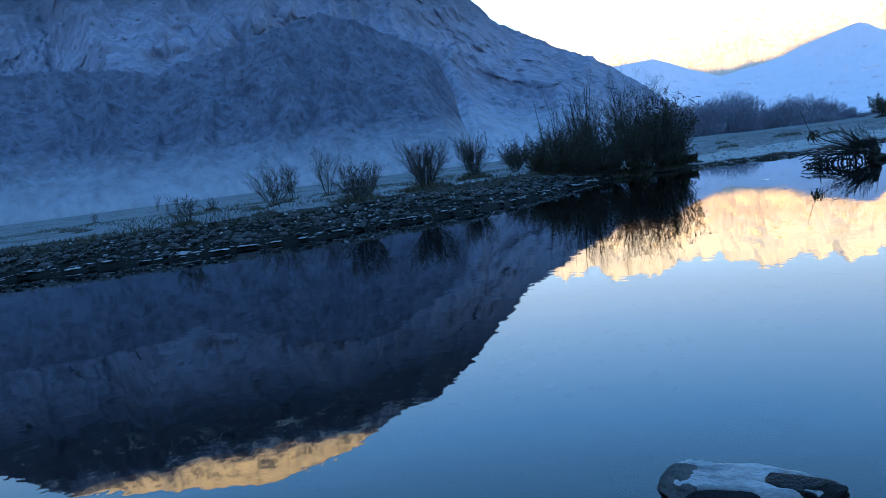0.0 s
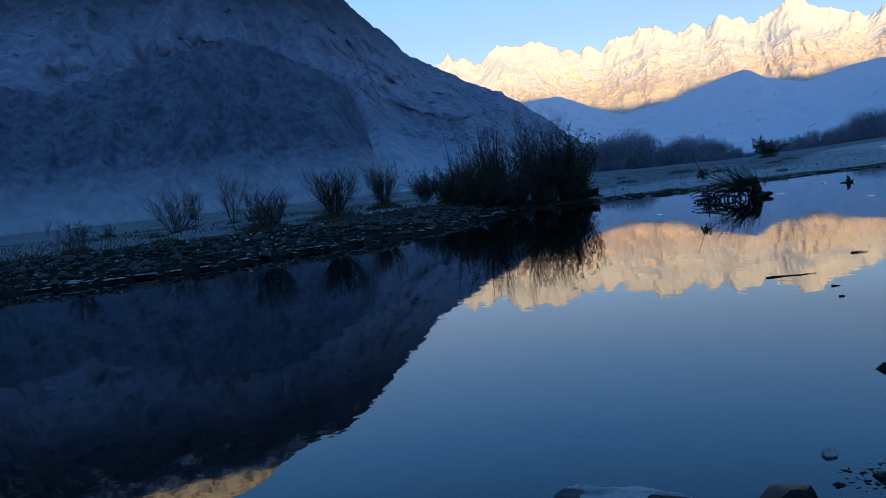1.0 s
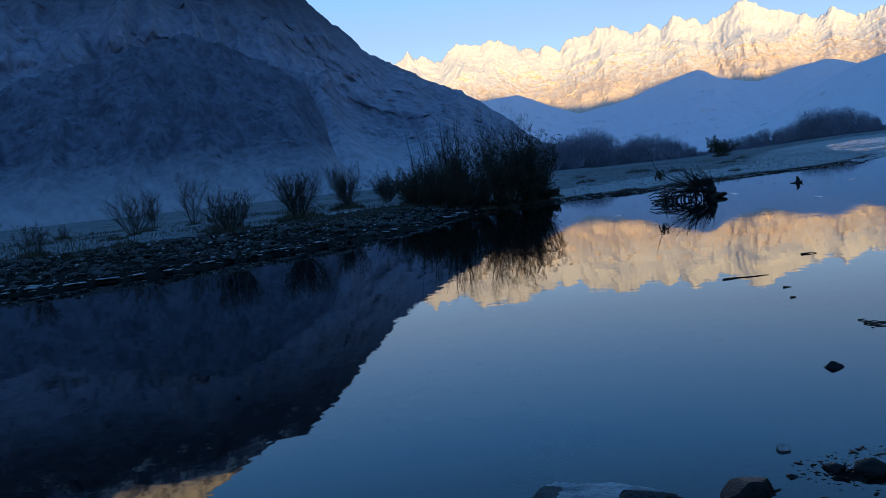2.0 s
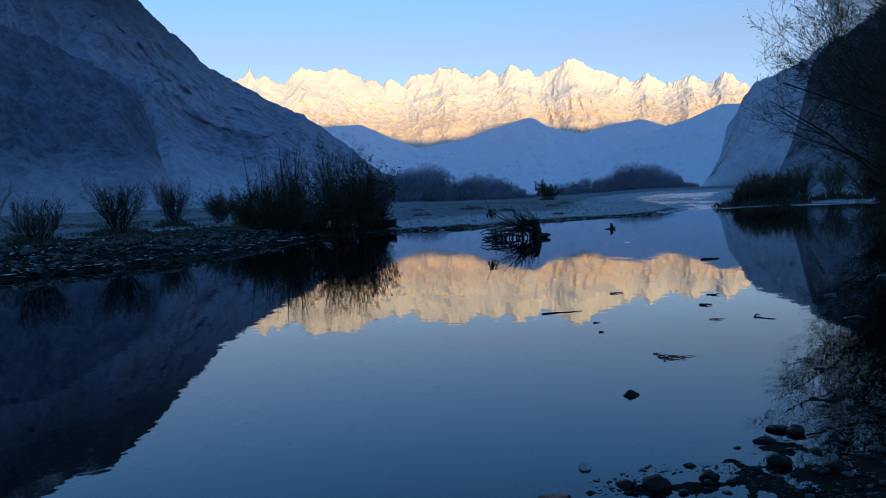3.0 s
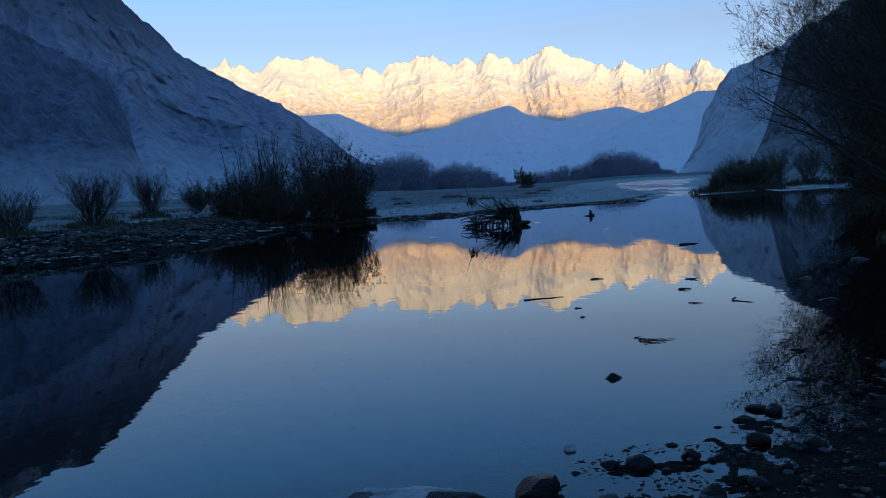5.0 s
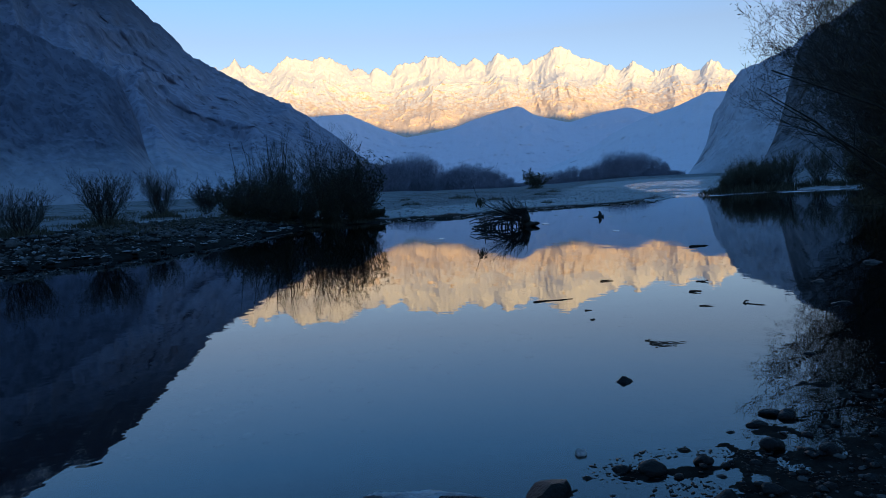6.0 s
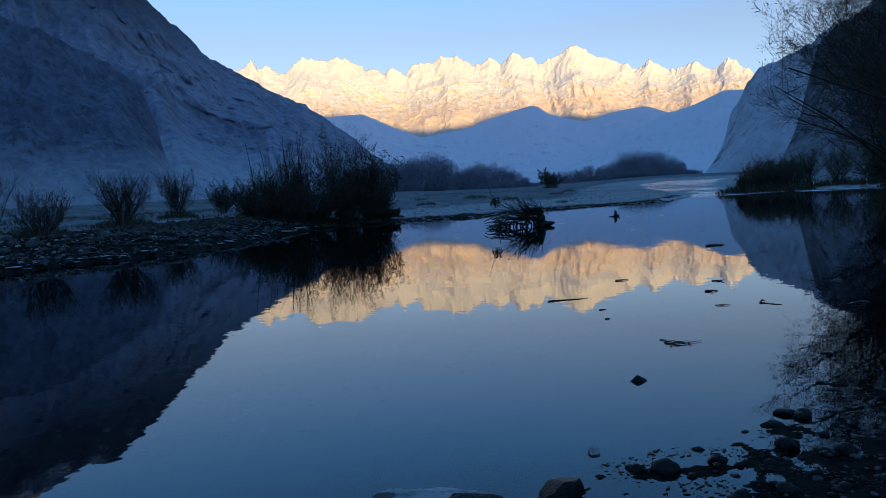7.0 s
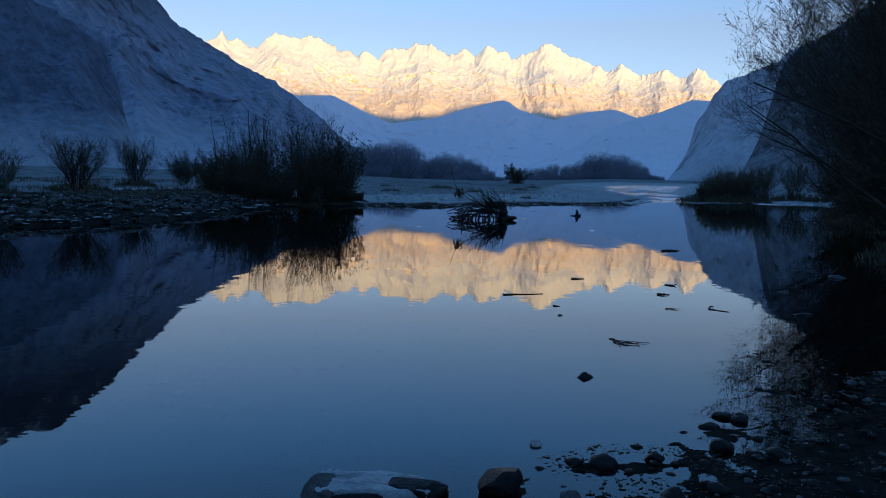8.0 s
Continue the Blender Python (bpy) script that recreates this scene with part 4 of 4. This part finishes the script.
bmesh.ops.recalc_face_normals(bm, faces=bm.faces[:])
slab_me = bpy.data.meshes.new("slab")
bm.to_mesh(slab_me)
bm.free()
slab_me.materials.append(SLAB_STONE)
slab_me.polygons.foreach_set("use_smooth", np.ones(len(slab_me.polygons), bool))
slab_me.set_sharp_from_angle(angle=radians(35))
part("slab", slab_me, slab_root)
dark_end = part("broken_end", stone_mesh("broken_end", 77, (0.23, 0.14, 0.085), STONE_DARK, 0.9, 4, 0.5), slab_root, "dark broken end of the slab")
dark_end.location = (0.2, -0.02, 0.014)
cracked = part("cracked_end", stone_mesh("cracked_end", 79, (0.21, 0.16, 0.075), STONE_DULL, 0.95, 4, 0.35), slab_root, "cracked grey end of the slab")
cracked.location = (-0.25, 0.0, 0.024)
dark_side = part("underside", stone_mesh("underside", 78, (0.24, 0.09, 0.06), STONE_DARK, 0.7, 3, 0.3), slab_root, "dark undercut side of the slab")
dark_side.location = (-0.08, -0.15, 0.0)
tagged(slab_root, "pale flat rock slab with a dark broken end", "rock")

stone("dark angular block of stone at the water's edge", 0.47, 3.26, (0.185, 0.14, 0.14), STONE_DARK, 1, 0.95, 0.3, 20, lumps=0.3)
stone("small round dark stone at the water's edge", 0.70, 3.48, (0.042, 0.04, 0.035), STONE_DARK, 2)
stone("large rounded dark stone in shallow water", 1.04, 3.52, (0.105, 0.085, 0.07), STONE_DARK, 3, turn=10)
stone("dark stone lying against a larger one", 0.90, 3.56, (0.07, 0.05, 0.045), STONE_DARK, 4, turn=-20)
stone("pale round pebble standing in the water", 0.735, 3.80, (0.048, 0.046, 0.04), STONE_PALE, 5, sink=0.3)
stone("dark pointed rock standing alone in still water", 1.335, 5.16, (0.115, 0.075, 0.07), STONE_DARK, 6, 0.9, 0.4, 10, lumps=0.3, peak=0.6)
stone("dark stone in the shallows", 1.34, 3.62, (0.10, 0.06, 0.055), STONE_DARK, 7, 0.6, turn=30)
stone("dark rounded stone half under water", 1.78, 3.76, (0.085, 0.07, 0.065), STONE_DARK, 8)
stone("flat dark stone at the water's edge", 1.86, 4.12, (0.10, 0.06, 0.04), STONE_DARK, 9, 0.5)
stone("dark rounded stone at the water's edge", 2.10, 4.24, (0.085, 0.08, 0.06), STONE_DARK, 10)
stone("dark flat stone among pebbles", 2.02, 4.30, (0.11, 0.06, 0.045), STONE_DARK, 11, 0.4, turn=-15)
stone("small flat stone barely above water", 1.50, 3.95, (0.05, 0.03, 0.018), STONE_DARK, 12)
stone("tiny dark stone in the water", 1.66, 4.02, (0.035, 0.025, 0.018), STONE_DARK, 13)
stone("brown rounded stone on the mud", 2.02, 3.62, (0.075, 0.07, 0.06), STONE_DARK, 14)
stone("grey rounded stone on wet mud", 1.28, 3.16, (0.085, 0.075, 0.06), STONE_DARK, 15)
stone("grey-brown stone on wet mud", 1.52, 3.2, (0.09, 0.075, 0.065), STONE_DARK, 16, 0.4)
stone("grey stone at the mud's edge", 0.78, 3.12, (0.075, 0.06, 0.055), STONE_GREY, 17)
stone("dark flat stone in the shallows under the willows", 3.02, 5.72, (0.085, 0.06, 0.04), STONE_DARK, 19)
stone("pale stone on the far shore", 9.25, 13.3, (0.17, 0.13, 0.12), STONE_GREY, 20)
stone("grey stone breaking the water", 5.1, 9.4, (0.13, 0.10, 0.07), STONE_GREY, 21, 0.5)
stone("dark stone breaking the water", 4.5, 7.8, (0.16, 0.09, 0.05), STONE_DARK, 22)
stone("grey stone at the shaded shore", 6.9, 11.1, (0.2, 0.13, 0.07), STONE_GREY, 23)
stone("grey rounded stone at the shaded shore", 8.6, 12.0, (0.22, 0.16, 0.12), STONE_GREY, 24)

# pebbles and flakes of mud along the near shore
rng_p = random.Random(9)
kinds = [stone_mesh("pebble", 200 + k, (0.03, 0.024, 0.015), STONE_DARK if k % 5 else STONE_GREY, 0.5 if k % 2 else 0.0, 1 if k < 0 else 2, 0.3) for k in range(8)]
made = 0
while made < 230:
    x, y = rng_p.uniform(0.2, 6.5), rng_p.uniform(2.9, 9.0)
    d = float(shore_distance(np.array([x]), np.array([y]))[0])
    if (-0.35 if x > 1.2 else -0.05) < d < 0.8 and rng_p.random() < 1.2 - abs(d) * 0.7 and rng_p.random() < 9 / (x * x + y * y):
        z = float(ground_height(np.array([x]), np.array([y]))[0])
        if z < -0.04:
            continue
        ob = new("pebble", kinds[made % 8])
        s = rng_p.choice([0.4, 0.5, 0.6, 0.8, 1.2]) * (0.5 + 0.12 * y)
        ob.matrix_world = pose(x, y, max(z, -0.012) + 0.004 * s, rng_p.uniform(-15, 15), rng_p.uniform(-15, 15), rng_p.uniform(0, 360)) @ Matrix.Diagonal((s, s, s, 1))
        tagged(ob, "small dark wet pebble on the muddy shore", "pebble", "pebbles on the near shore")
        made += 1


def scatter_stones(name, label, seed, count, region, span, size, material, sink=0.4, form=(1.0, 0.8, 0.55)):
    """Countless small stones in one mesh, strewn where region() allows."""
    rng = random.Random(seed)
    shapes = []
    for k in range(5):
        me = stone_mesh("shape", seed * 10 + k, form, material, 0.5 if k % 2 else 0.0, 1, 0.35)
        shapes.append((np.array([v.co for v in me.vertices]), np.array([p.vertices for p in me.polygons])))
        bpy.data.meshes.remove(me)
    xs = np.array([rng.uniform(span[0], span[1]) for _ in range(count * 12)])
    ys = np.array([rng.uniform(span[2], span[3]) for _ in range(count * 12)])
    ok = region(xs, ys)
    xs, ys = xs[ok][:count], ys[ok][:count]
    zs = np.maximum(ground_height(xs, ys), 0.0 if form[2] < 0.3 else -9)
    V_, F_, n = [], [], 0
    for k, (x, y, z) in enumerate(zip(xs, ys, zs)):
        v, f = shapes[k % 5]
        s = size[0] * (size[1] / size[0]) ** (rng.random() ** 2)
        t = rng.uniform(0, 6.28)
        c, q = math.cos(t), math.sin(t)
        V_.append(np.stack([(v[:, 0] * c - v[:, 1] * q) * s + x, (v[:, 0] * q + v[:, 1] * c) * s + y, v[:, 2] * s + z + s * form[2] * (1 - 2 * sink)], -1))
        F_.append(f + n)
        n += len(v)
    me = mesh_of(name, np.concatenate(V_).tolist(), np.concatenate(F_).tolist(), material, True)
    return tagged(new(name, me), label, "stones", kind="stuff")


def left_strip(x, y):
    d = shore_distance(x, y)
    return (x < -5.5) & (d > 0.5) & (d < 5.5) & (y < 32)


scatter_stones("bank_cobbles", "grey cobbles strewn along the river bank", 31, 4200, left_strip, (-34, -5.5, 4, 32), (0.03, 0.17), STONE_DULL)
scatter_stones("bank_cobbles", "dark wet cobbles along the foot of the bank", 32, 2200, lambda x, y: (x < -5.5) & (np.abs(shore_distance(x, y) - 1.8) < 1.6) & (y < 32), (-34, -5.5, 4, 32), (0.03, 0.16), STONE_DARK)
scatter_stones("bank_pebbles", "pale pebbles and frost-rimmed clods on the bank", 38, 900, left_strip, (-34, -5.5, 4, 32), (0.02, 0.09), STONE_PALE)
scatter_stones("bar_gravel", "pale gravel strewn over the river bar", 33, 4200, lambda x, y: (shore_distance(x, y) > 0.3) & (shore_distance(x, y) < 22) & (y > 33) & (x > -2), (-2, 22, 33, 75), (0.02, 0.09), STONE_PALE)
scatter_stones("shore_gravel", "dark wet gravel in the shallows below the willows", 34, 2600, lambda x, y: (np.abs(shore_distance(x, y) - 0.35) < np.where(y > 4.8, 1.1, 0.65)) & (x > 0.3), (0.3, 12, 2.4, 16), (0.008, 0.05), STONE_DARK)
scatter_stones("shore_gravel", "dull grey-brown gravel on the wet mud of the shore", 37, 2200, lambda x, y: (shore_distance(x, y) > -0.2) & (shore_distance(x, y) < 2.8) & (x > 1.2) & (fbm(x * 3, y * 3, 3, 23) > 0.45), (1.2, 9, 2.6, 9.5), (0.008, 0.042), STONE_DULL, 0.36, (1.0, 0.7, 0.4))


def flake_zone(x, y):
    """A crust of mud plates on the shallows: a bowed rim, and strewn bits shorewards of it."""
    rim = np.abs(np.hypot((x - 1.28) / 0.42, (y - 3.52) / 0.24) - 1.0) < 0.2 + 0.25 * fbm(x * 4, y * 4, 2, 5)
    strewn = (y < 3.6) & (x > 0.85) & (x < 2.3) & (y > 3.1)
    right = (x > 1.4) & (y < 4.6) & (shore_distance(x, y) > -0.35)
    patch = fbm(x * 5, y * 5, 3, 17)
    return (rim & (y > 3.4)) | (strewn & (patch > 0.53)) | (right & (patch > 0.5))


scatter_stones("mud_flakes", "dark flakes and crumbs of mud lying in the shallows", 36, 2200, flake_zone, (0.5, 4.2, 3.05, 4.8), (0.006, 0.026), STONE_DARK, 0.3, (1.0, 0.45, 0.16))
scatter_stones("bed_stones", "round brown stones on the river bed", 35, 2600, lambda x, y: shore_distance(x, y) < -1.6 - 1.2 * (x > -0.5), (-9, 6, 2.5, 14), (0.03, 0.085), BED_STONE, 0.48)


# ---- driftwood and floating debris ----
def snag(name, label, category, pos, rows, material, group="", sides=6):
    root = new(name)
    root.matrix_world = pose(*pos)
    for pname, segs in rows:
        part(pname, tubes(pname, segs, material, sides), root)
    return tagged(root, label, category, group)


rng_d = random.Random(21)
branches = []
for k in range(105):                               # boughs fanned out from the stump
    foot = np.array([rng_d.uniform(0.25, 0.85), rng_d.gauss(0, 0.13), rng_d.uniform(0.05, 0.5)])
    tilt = rng_d.uniform(0.12, 1.45)
    d = np.array([-math.cos(tilt), rng_d.gauss(0, 0.25), math.sin(tilt)])
    d /= np.linalg.norm(d)
    out, tips = {0: [], 1: []}, []
    grow(rng_d, foot, d, rng_d.uniform(0.45, 1.5) * (1 - 0.42 * tilt), rng_d.uniform(0.006, 0.015), 1, out, tips, 0.06, 0.02, 2, 0.45, 0.35)
    branches.append(out[1] + [(*s[:6], max(s[6], 0.005), max(s[7], 0.004)) for s in out[0]])
for k in range(15):                                # boughs arching down into the water
    p = np.array([rng_d.uniform(0.0, 0.8), rng_d.gauss(0, 0.12), rng_d.uniform(0.2, 0.5)])
    end = np.array([rng_d.uniform(-1.25, 0.2), rng_d.gauss(0, 0.2), -0.08])
    rise, rows, r = rng_d.uniform(0.02, 0.25), [], rng_d.uniform(0.010, 0.022)
    for j in range(7):
        t0, t1 = j / 7, (j + 1) / 7
        a0 = p + (end - p) * t0 + np.array([0, 0, rise * math.sin(math.pi * t0)])
        a1 = p + (end - p) * t1 + np.array([0, 0, rise * math.sin(math.pi * t1)])
        rows.append((*a0, *a1, r * (1 - 0.08 * j), r * (1 - 0.08 * (j + 1))))
    branches.append(rows)
for k in range(34):                                # short stakes and stubs holding the heap
    x = rng_d.uniform(-1.15, 0.6)
    h = rng_d.uniform(0.4, 1.0) * (0.16 + 0.28 * (x + 1.15))
    mid = x + rng_d.gauss(0.04, 0.08)
    branches.append([(x, rng_d.gauss(0, 0.1), -0.1, mid, rng_d.gauss(0, 0.08), h * 0.5, 0.024, 0.02), (mid, 0, h * 0.5, mid + rng_d.gauss(0.05, 0.12), rng_d.gauss(0, 0.1), h, 0.02, 0.01)])
for k in range(12):                                # crooked sticks lying across them
    x, z, rows = -1.25 + rng_d.uniform(0, 0.4), rng_d.uniform(0.0, 0.34), []
    for j in range(6):
        x1, z1 = x + rng_d.uniform(0.12, 0.3), max(z + rng_d.gauss(0.02, 0.05), 0.0)
        rows.append((x, 0.05 * (k % 5 - 2), z, x1, 0.05 * (k % 5 - 2), z1, 0.016, 0.015))
        x, z = x1, z1
    branches.append(rows)
mast, p = [], np.array([-0.7, 0, -0.15])
for k in range(4):
    q = p + np.array([rng_d.gauss(-0.005, 0.012), 0, 0.17])
    mast.append((*p, *q, 0.024 - 0.002 * k, 0.022 - 0.002 * k))
    p = q
slant, p = [], np.array([0.1, 0, 0.46])              # the long bough that carries the leaves, with a whip at its end
for k, q in enumerate([(-0.3, 0.02, 0.62), (-0.62, 0.0, 0.8), (-0.85, -0.02, 0.98), (-0.97, 0.0, 1.2), (-1.04, 0.02, 1.45), (-1.13, 0.0, 1.72)]):
    slant.append((*p, *q, 0.02 - 0.0025 * k, 0.0175 - 0.0025 * k))
    p = np.array(q)
slant += [(-0.85, -0.02, 0.98, -1.1, 0.05, 1.1, 0.008, 0.005), (-1.1, 0.05, 1.1, -1.3, 0.05, 1.14, 0.005, 0.004), (-0.62, 0, 0.8, -0.66, 0.05, 1.05, 0.007, 0.004)]
clump = []
for _ in range(90):
    at = np.array([rng_d.gauss(-0.85, 0.07), rng_d.gauss(0, 0.06), rng_d.gauss(0.95, 0.07)])
    clump.append((*at, *(at + np.array([rng_d.gauss(0.03, 0.05), rng_d.gauss(0, 0.05), rng_d.uniform(-0.2, 0.0)])), 0.022))
drift = snag("driftwood", "dark driftwood stump with fanned bare branches stranded in the river", "driftwood", (2.42, 24.5, 0.0),
             [("upright_stick", mast), ("slanting_bough", slant)] + [("branch", rows) for rows in branches], DRIFT)
bough = next(o for o in drift.children if o.name.startswith("slanting_bough"))
part("leaf_clump", blades("leaf_clump", clump, LEAF), bough, "clump of dead leaves caught on a stick")

for pname, seed, size, at in (("stump", 301, (0.26, 0.16, 0.14), (0.82, 0, 0.07)), ("root_ball", 302, (0.15, 0.15, 0.27), (0.72, 0.02, 0.3)), ("root_stub", 303, (0.10, 0.07, 0.06), (1.08, -0.03, 0.1))):
    lump = part(pname, stone_mesh(pname, seed, size, DRIFT, 0.0, 3, 0.5), drift)
    lump.location = at
snag("snag", "short forked snag standing out of the water", "driftwood", (6.57, 28.35, 0.0),
     [("stump", [(-0.2, 0, -0.02, 0.2, 0, 0.03, 0.045, 0.05), (0.04, 0, 0.0, 0.08, 0, 0.17, 0.08, 0.06), (0.08, 0, 0.17, 0.02, 0.02, 0.25, 0.055, 0.025)]), ("stub", [(0.16, 0, 0.02, 0.22, 0, 0.1, 0.03, 0.015)])], DRIFT)


def floating(label, x, y, length, turn, seed, count=1, spread=0.0, thick=0.008, category="stick", name="floating_stick"):
    rng = random.Random(seed)
    pieces = []
    for k in range(count):
        segs = []
        p = np.array([-length / 2 + rng.uniform(0, spread), rng.gauss(0, spread * 0.3), 0.002])
        heading, ln = rng.gauss(0, 0.35 if count > 1 else 0.0), length * (rng.uniform(0.25, 0.6) if count > 1 else 1.0)
        for j in range(6):
            heading += rng.gauss(0, 0.16)
            q = p + np.array([math.cos(heading), math.sin(heading), 0]) * ln / 6 + np.array([0, 0, rng.gauss(0, 0.003)])
            r = thick * (1 - 0.1 * j) * rng.uniform(0.8, 1.3)
            segs.append((*p, *q, r, r * 0.95))
            p = q
        pieces.append(segs)
    if count == 1:
        ob = new(name, tubes(name, pieces[0], DRIFT, 5))
    else:
        ob = new(name)
        for segs in pieces:
            part("twig", tubes("twig", segs, DRIFT, 5), ob)
    ob.matrix_world = pose(x, y, 0.003, 0, 0, turn)
    return tagged(ob, label, category, "debris floating on the river")


floating("tangle of dark twigs floating on still water", 2.03, 6.34, 0.36, -8, 1, 12, 0.26, 0.0045, "twigs", "floating_twigs")
floating("long thin dark stick floating on still water", 1.46, 8.86, 0.55, 7, 2, 1, 0, 0.008)
floating("small dark chip of wood floating on the water", 1.66, 7.56, 0.10, 0, 3, 2, 0.05, 0.012)
floating("small dark tangle floating on the water", 3.36, 9.06, 0.24, -15, 4, 7, 0.15, 0.009, "twigs", "floating_twigs")
floating("dark stick lying on still water", 3.7, 8.1, 0.42, 5, 5, 2, 0.05, 0.011)
floating("dark flat piece of wood floating on the river", 5.6, 14.9, 0.55, 5, 6, 5, 0.25, 0.02)
floating("thin dark stick floating on the river", 3.8, 9.9, 0.35, -3, 7, 2, 0.1, 0.013)
floating("pale thin twig floating on the river", 3.1, 8.0, 0.3, -18, 8, 3, 0.15, 0.004, "twigs", "floating_twigs")
floating("tiny chip floating on the river", 1.72, 8.1, 0.08, 0, 9, 1, 0, 0.01)
floating("tiny stick floating on the river", 2.5, 10.4, 0.2, 10, 10, 1, 0, 0.01)

# thin ledges of ice and pale silt along the water's edge
ICE_PALE = surface("pale_ice", (0.3, 0.31, 0.32), (0.6, 0.61, 0.62), 1.5, 12, rough=0.7, bump=0.4, depth=0.01)


def shore_ice(label, line, off, width, seed, material):
    run = np.concatenate([[0], np.cumsum(np.linalg.norm(np.diff(line, axis=0), axis=1))])
    tt = np.linspace(0, run[-1], 300)
    lx, ly = np.interp(tt, run, line[:, 0]), np.interp(tt, run, line[:, 1])
    k = np.hanning(21) / np.hanning(21).sum()
    lx[10:-10], ly[10:-10] = np.convolve(lx, k, mode="valid"), np.convolve(ly, k, mode="valid")
    tx, ty = np.gradient(lx), np.gradient(ly)
    ln = np.hypot(tx, ty)
    nx, ny = -ty / ln, tx / ln
    reach = np.linspace(-2.5, 3.5, 80)
    lie = ground_height(lx[:, None] + nx[:, None] * reach, ly[:, None] + ny[:, None] * reach)
    inner = reach[np.argmax(lie > 0.03, axis=1)]              # where the bank leaves the water
    inner = np.convolve(np.pad(inner, 20, mode="edge"), np.hanning(43)[1:-1] / np.hanning(43).sum(), mode="valid") + off
    wide = width * np.clip(0.55 + 4.0 * (fbm(tt * 1.6, tt * 0, 6, seed + 4, 0.7) - 0.5), 0.02, 1.3)
    rows = []
    for k, dz in ((0.0, -0.06), (0.04, 0.015), (0.3, 0.02), (0.6, 0.02), (0.96, 0.018), (1.0, -0.06)):
        ix, iy = lx + nx * (inner + wide * k), ly + ny * (inner + wide * k)
        rows.append(np.stack([ix, iy, np.maximum(ground_height(ix, iy), 0.0) + dz + 0.01], -1))
    return tagged(new("shore_ice", grid_mesh("shore_ice", np.stack(rows), material)), label, "ice", kind="structure")




def rim_zone(x, y):
    """A narrow strip just above the water, broken here and there."""
    z = ground_height(x, y)
    return (z > 0.05) & (z < 0.15) & (fbm(x * 0.7, y * 0.7, 4, 27) > 0.42)


scatter_stones("pale_plates", "broken plates of pale ice and silt along the bank", 39, 2600, lambda x, y: (x < -5.5) & (y < 31) & (shore_distance(x, y) > -1.5) & (shore_distance(x, y) < 3) & rim_zone(x, y), (-34, -5.5, 4, 31), (0.04, 0.24), ICE_PALE, 0.42, (1.0, 0.7, 0.1))
# pale plates added to imitate the bright glint at the bar's edge
scatter_stones("pale_plates", "thin pale plates standing in for the water's glint along the gravel bar", 40, 700, lambda x, y: (y > 31) & (x > -2.5) & (np.abs(shore_distance(x, y)) < 1.6) & (ground_height(x, y) > 0.0) & (ground_height(x, y) < 0.06), (-2.5, 18, 31, 52), (0.04, 0.2), ICE_PALE, 0.42, (1.0, 0.7, 0.1))
shore_ice("pale shelf of ice along the far bank", SHORE[17:23][::-1], -0.6, 1.3, 95, ICE_PALE)
shore_ice("pale ice at the tip of the gravel bar", SHORE[28:32][::-1], -0.3, 0.7, 97, ICE_PALE)


ICE_CLEAR = surface("clear_ice", (0.5, 0.52, 0.53), (0.75, 0.77, 0.78), 3, 20, rough=0.15, bump=0.1, depth=0.004, spec=0.9)


def ice_flake(x, y, size, seed):
    """A thin flake of ice with a broken outline, drifting."""
    rng = random.Random(seed)
    bm = bmesh.new()
    ring = [bm.verts.new((math.cos(k * 0.7) * size * rng.uniform(0.6, 1.1), math.sin(k * 0.7) * size * 0.6 * rng.uniform(0.6, 1.1), 0.006)) for k in range(9)]
    top = bm.faces.new(ring)
    low = bmesh.ops.extrude_face_region(bm, geom=[top])
    for v in [g for g in low["geom"] if isinstance(g, bmesh.types.BMVert)]:
        v.co.z = -0.012
    bmesh.ops.recalc_face_normals(bm, faces=bm.faces[:])
    me = bpy.data.meshes.new("ice_flake")
    bm.to_mesh(me)
    bm.free()
    me.materials.append(ICE_CLEAR)
    ob = new("ice_flake", me)
    ob.matrix_world = pose(x, y, 0.006, 5) @ pose(0, 0, 0, 0, 0, rng.uniform(-30, 30))
    return tagged(ob, "small pale flake of ice drifting on still water", "ice flake", "ice flakes on the river")


for k, (x, y, size) in enumerate([(5.24, 20.4, 0.13), (8.17, 27.4, 0.1), (7.9, 26.9, 0.07), (0.17, 20.5, 0.11), (3.98, 25.3, 0.17), (6.1, 29.5, 0.14), (5.4, 31.5, 0.12), (7.0, 28.2, 0.12)]):
    ice_flake(x, y, size, 400 + k)
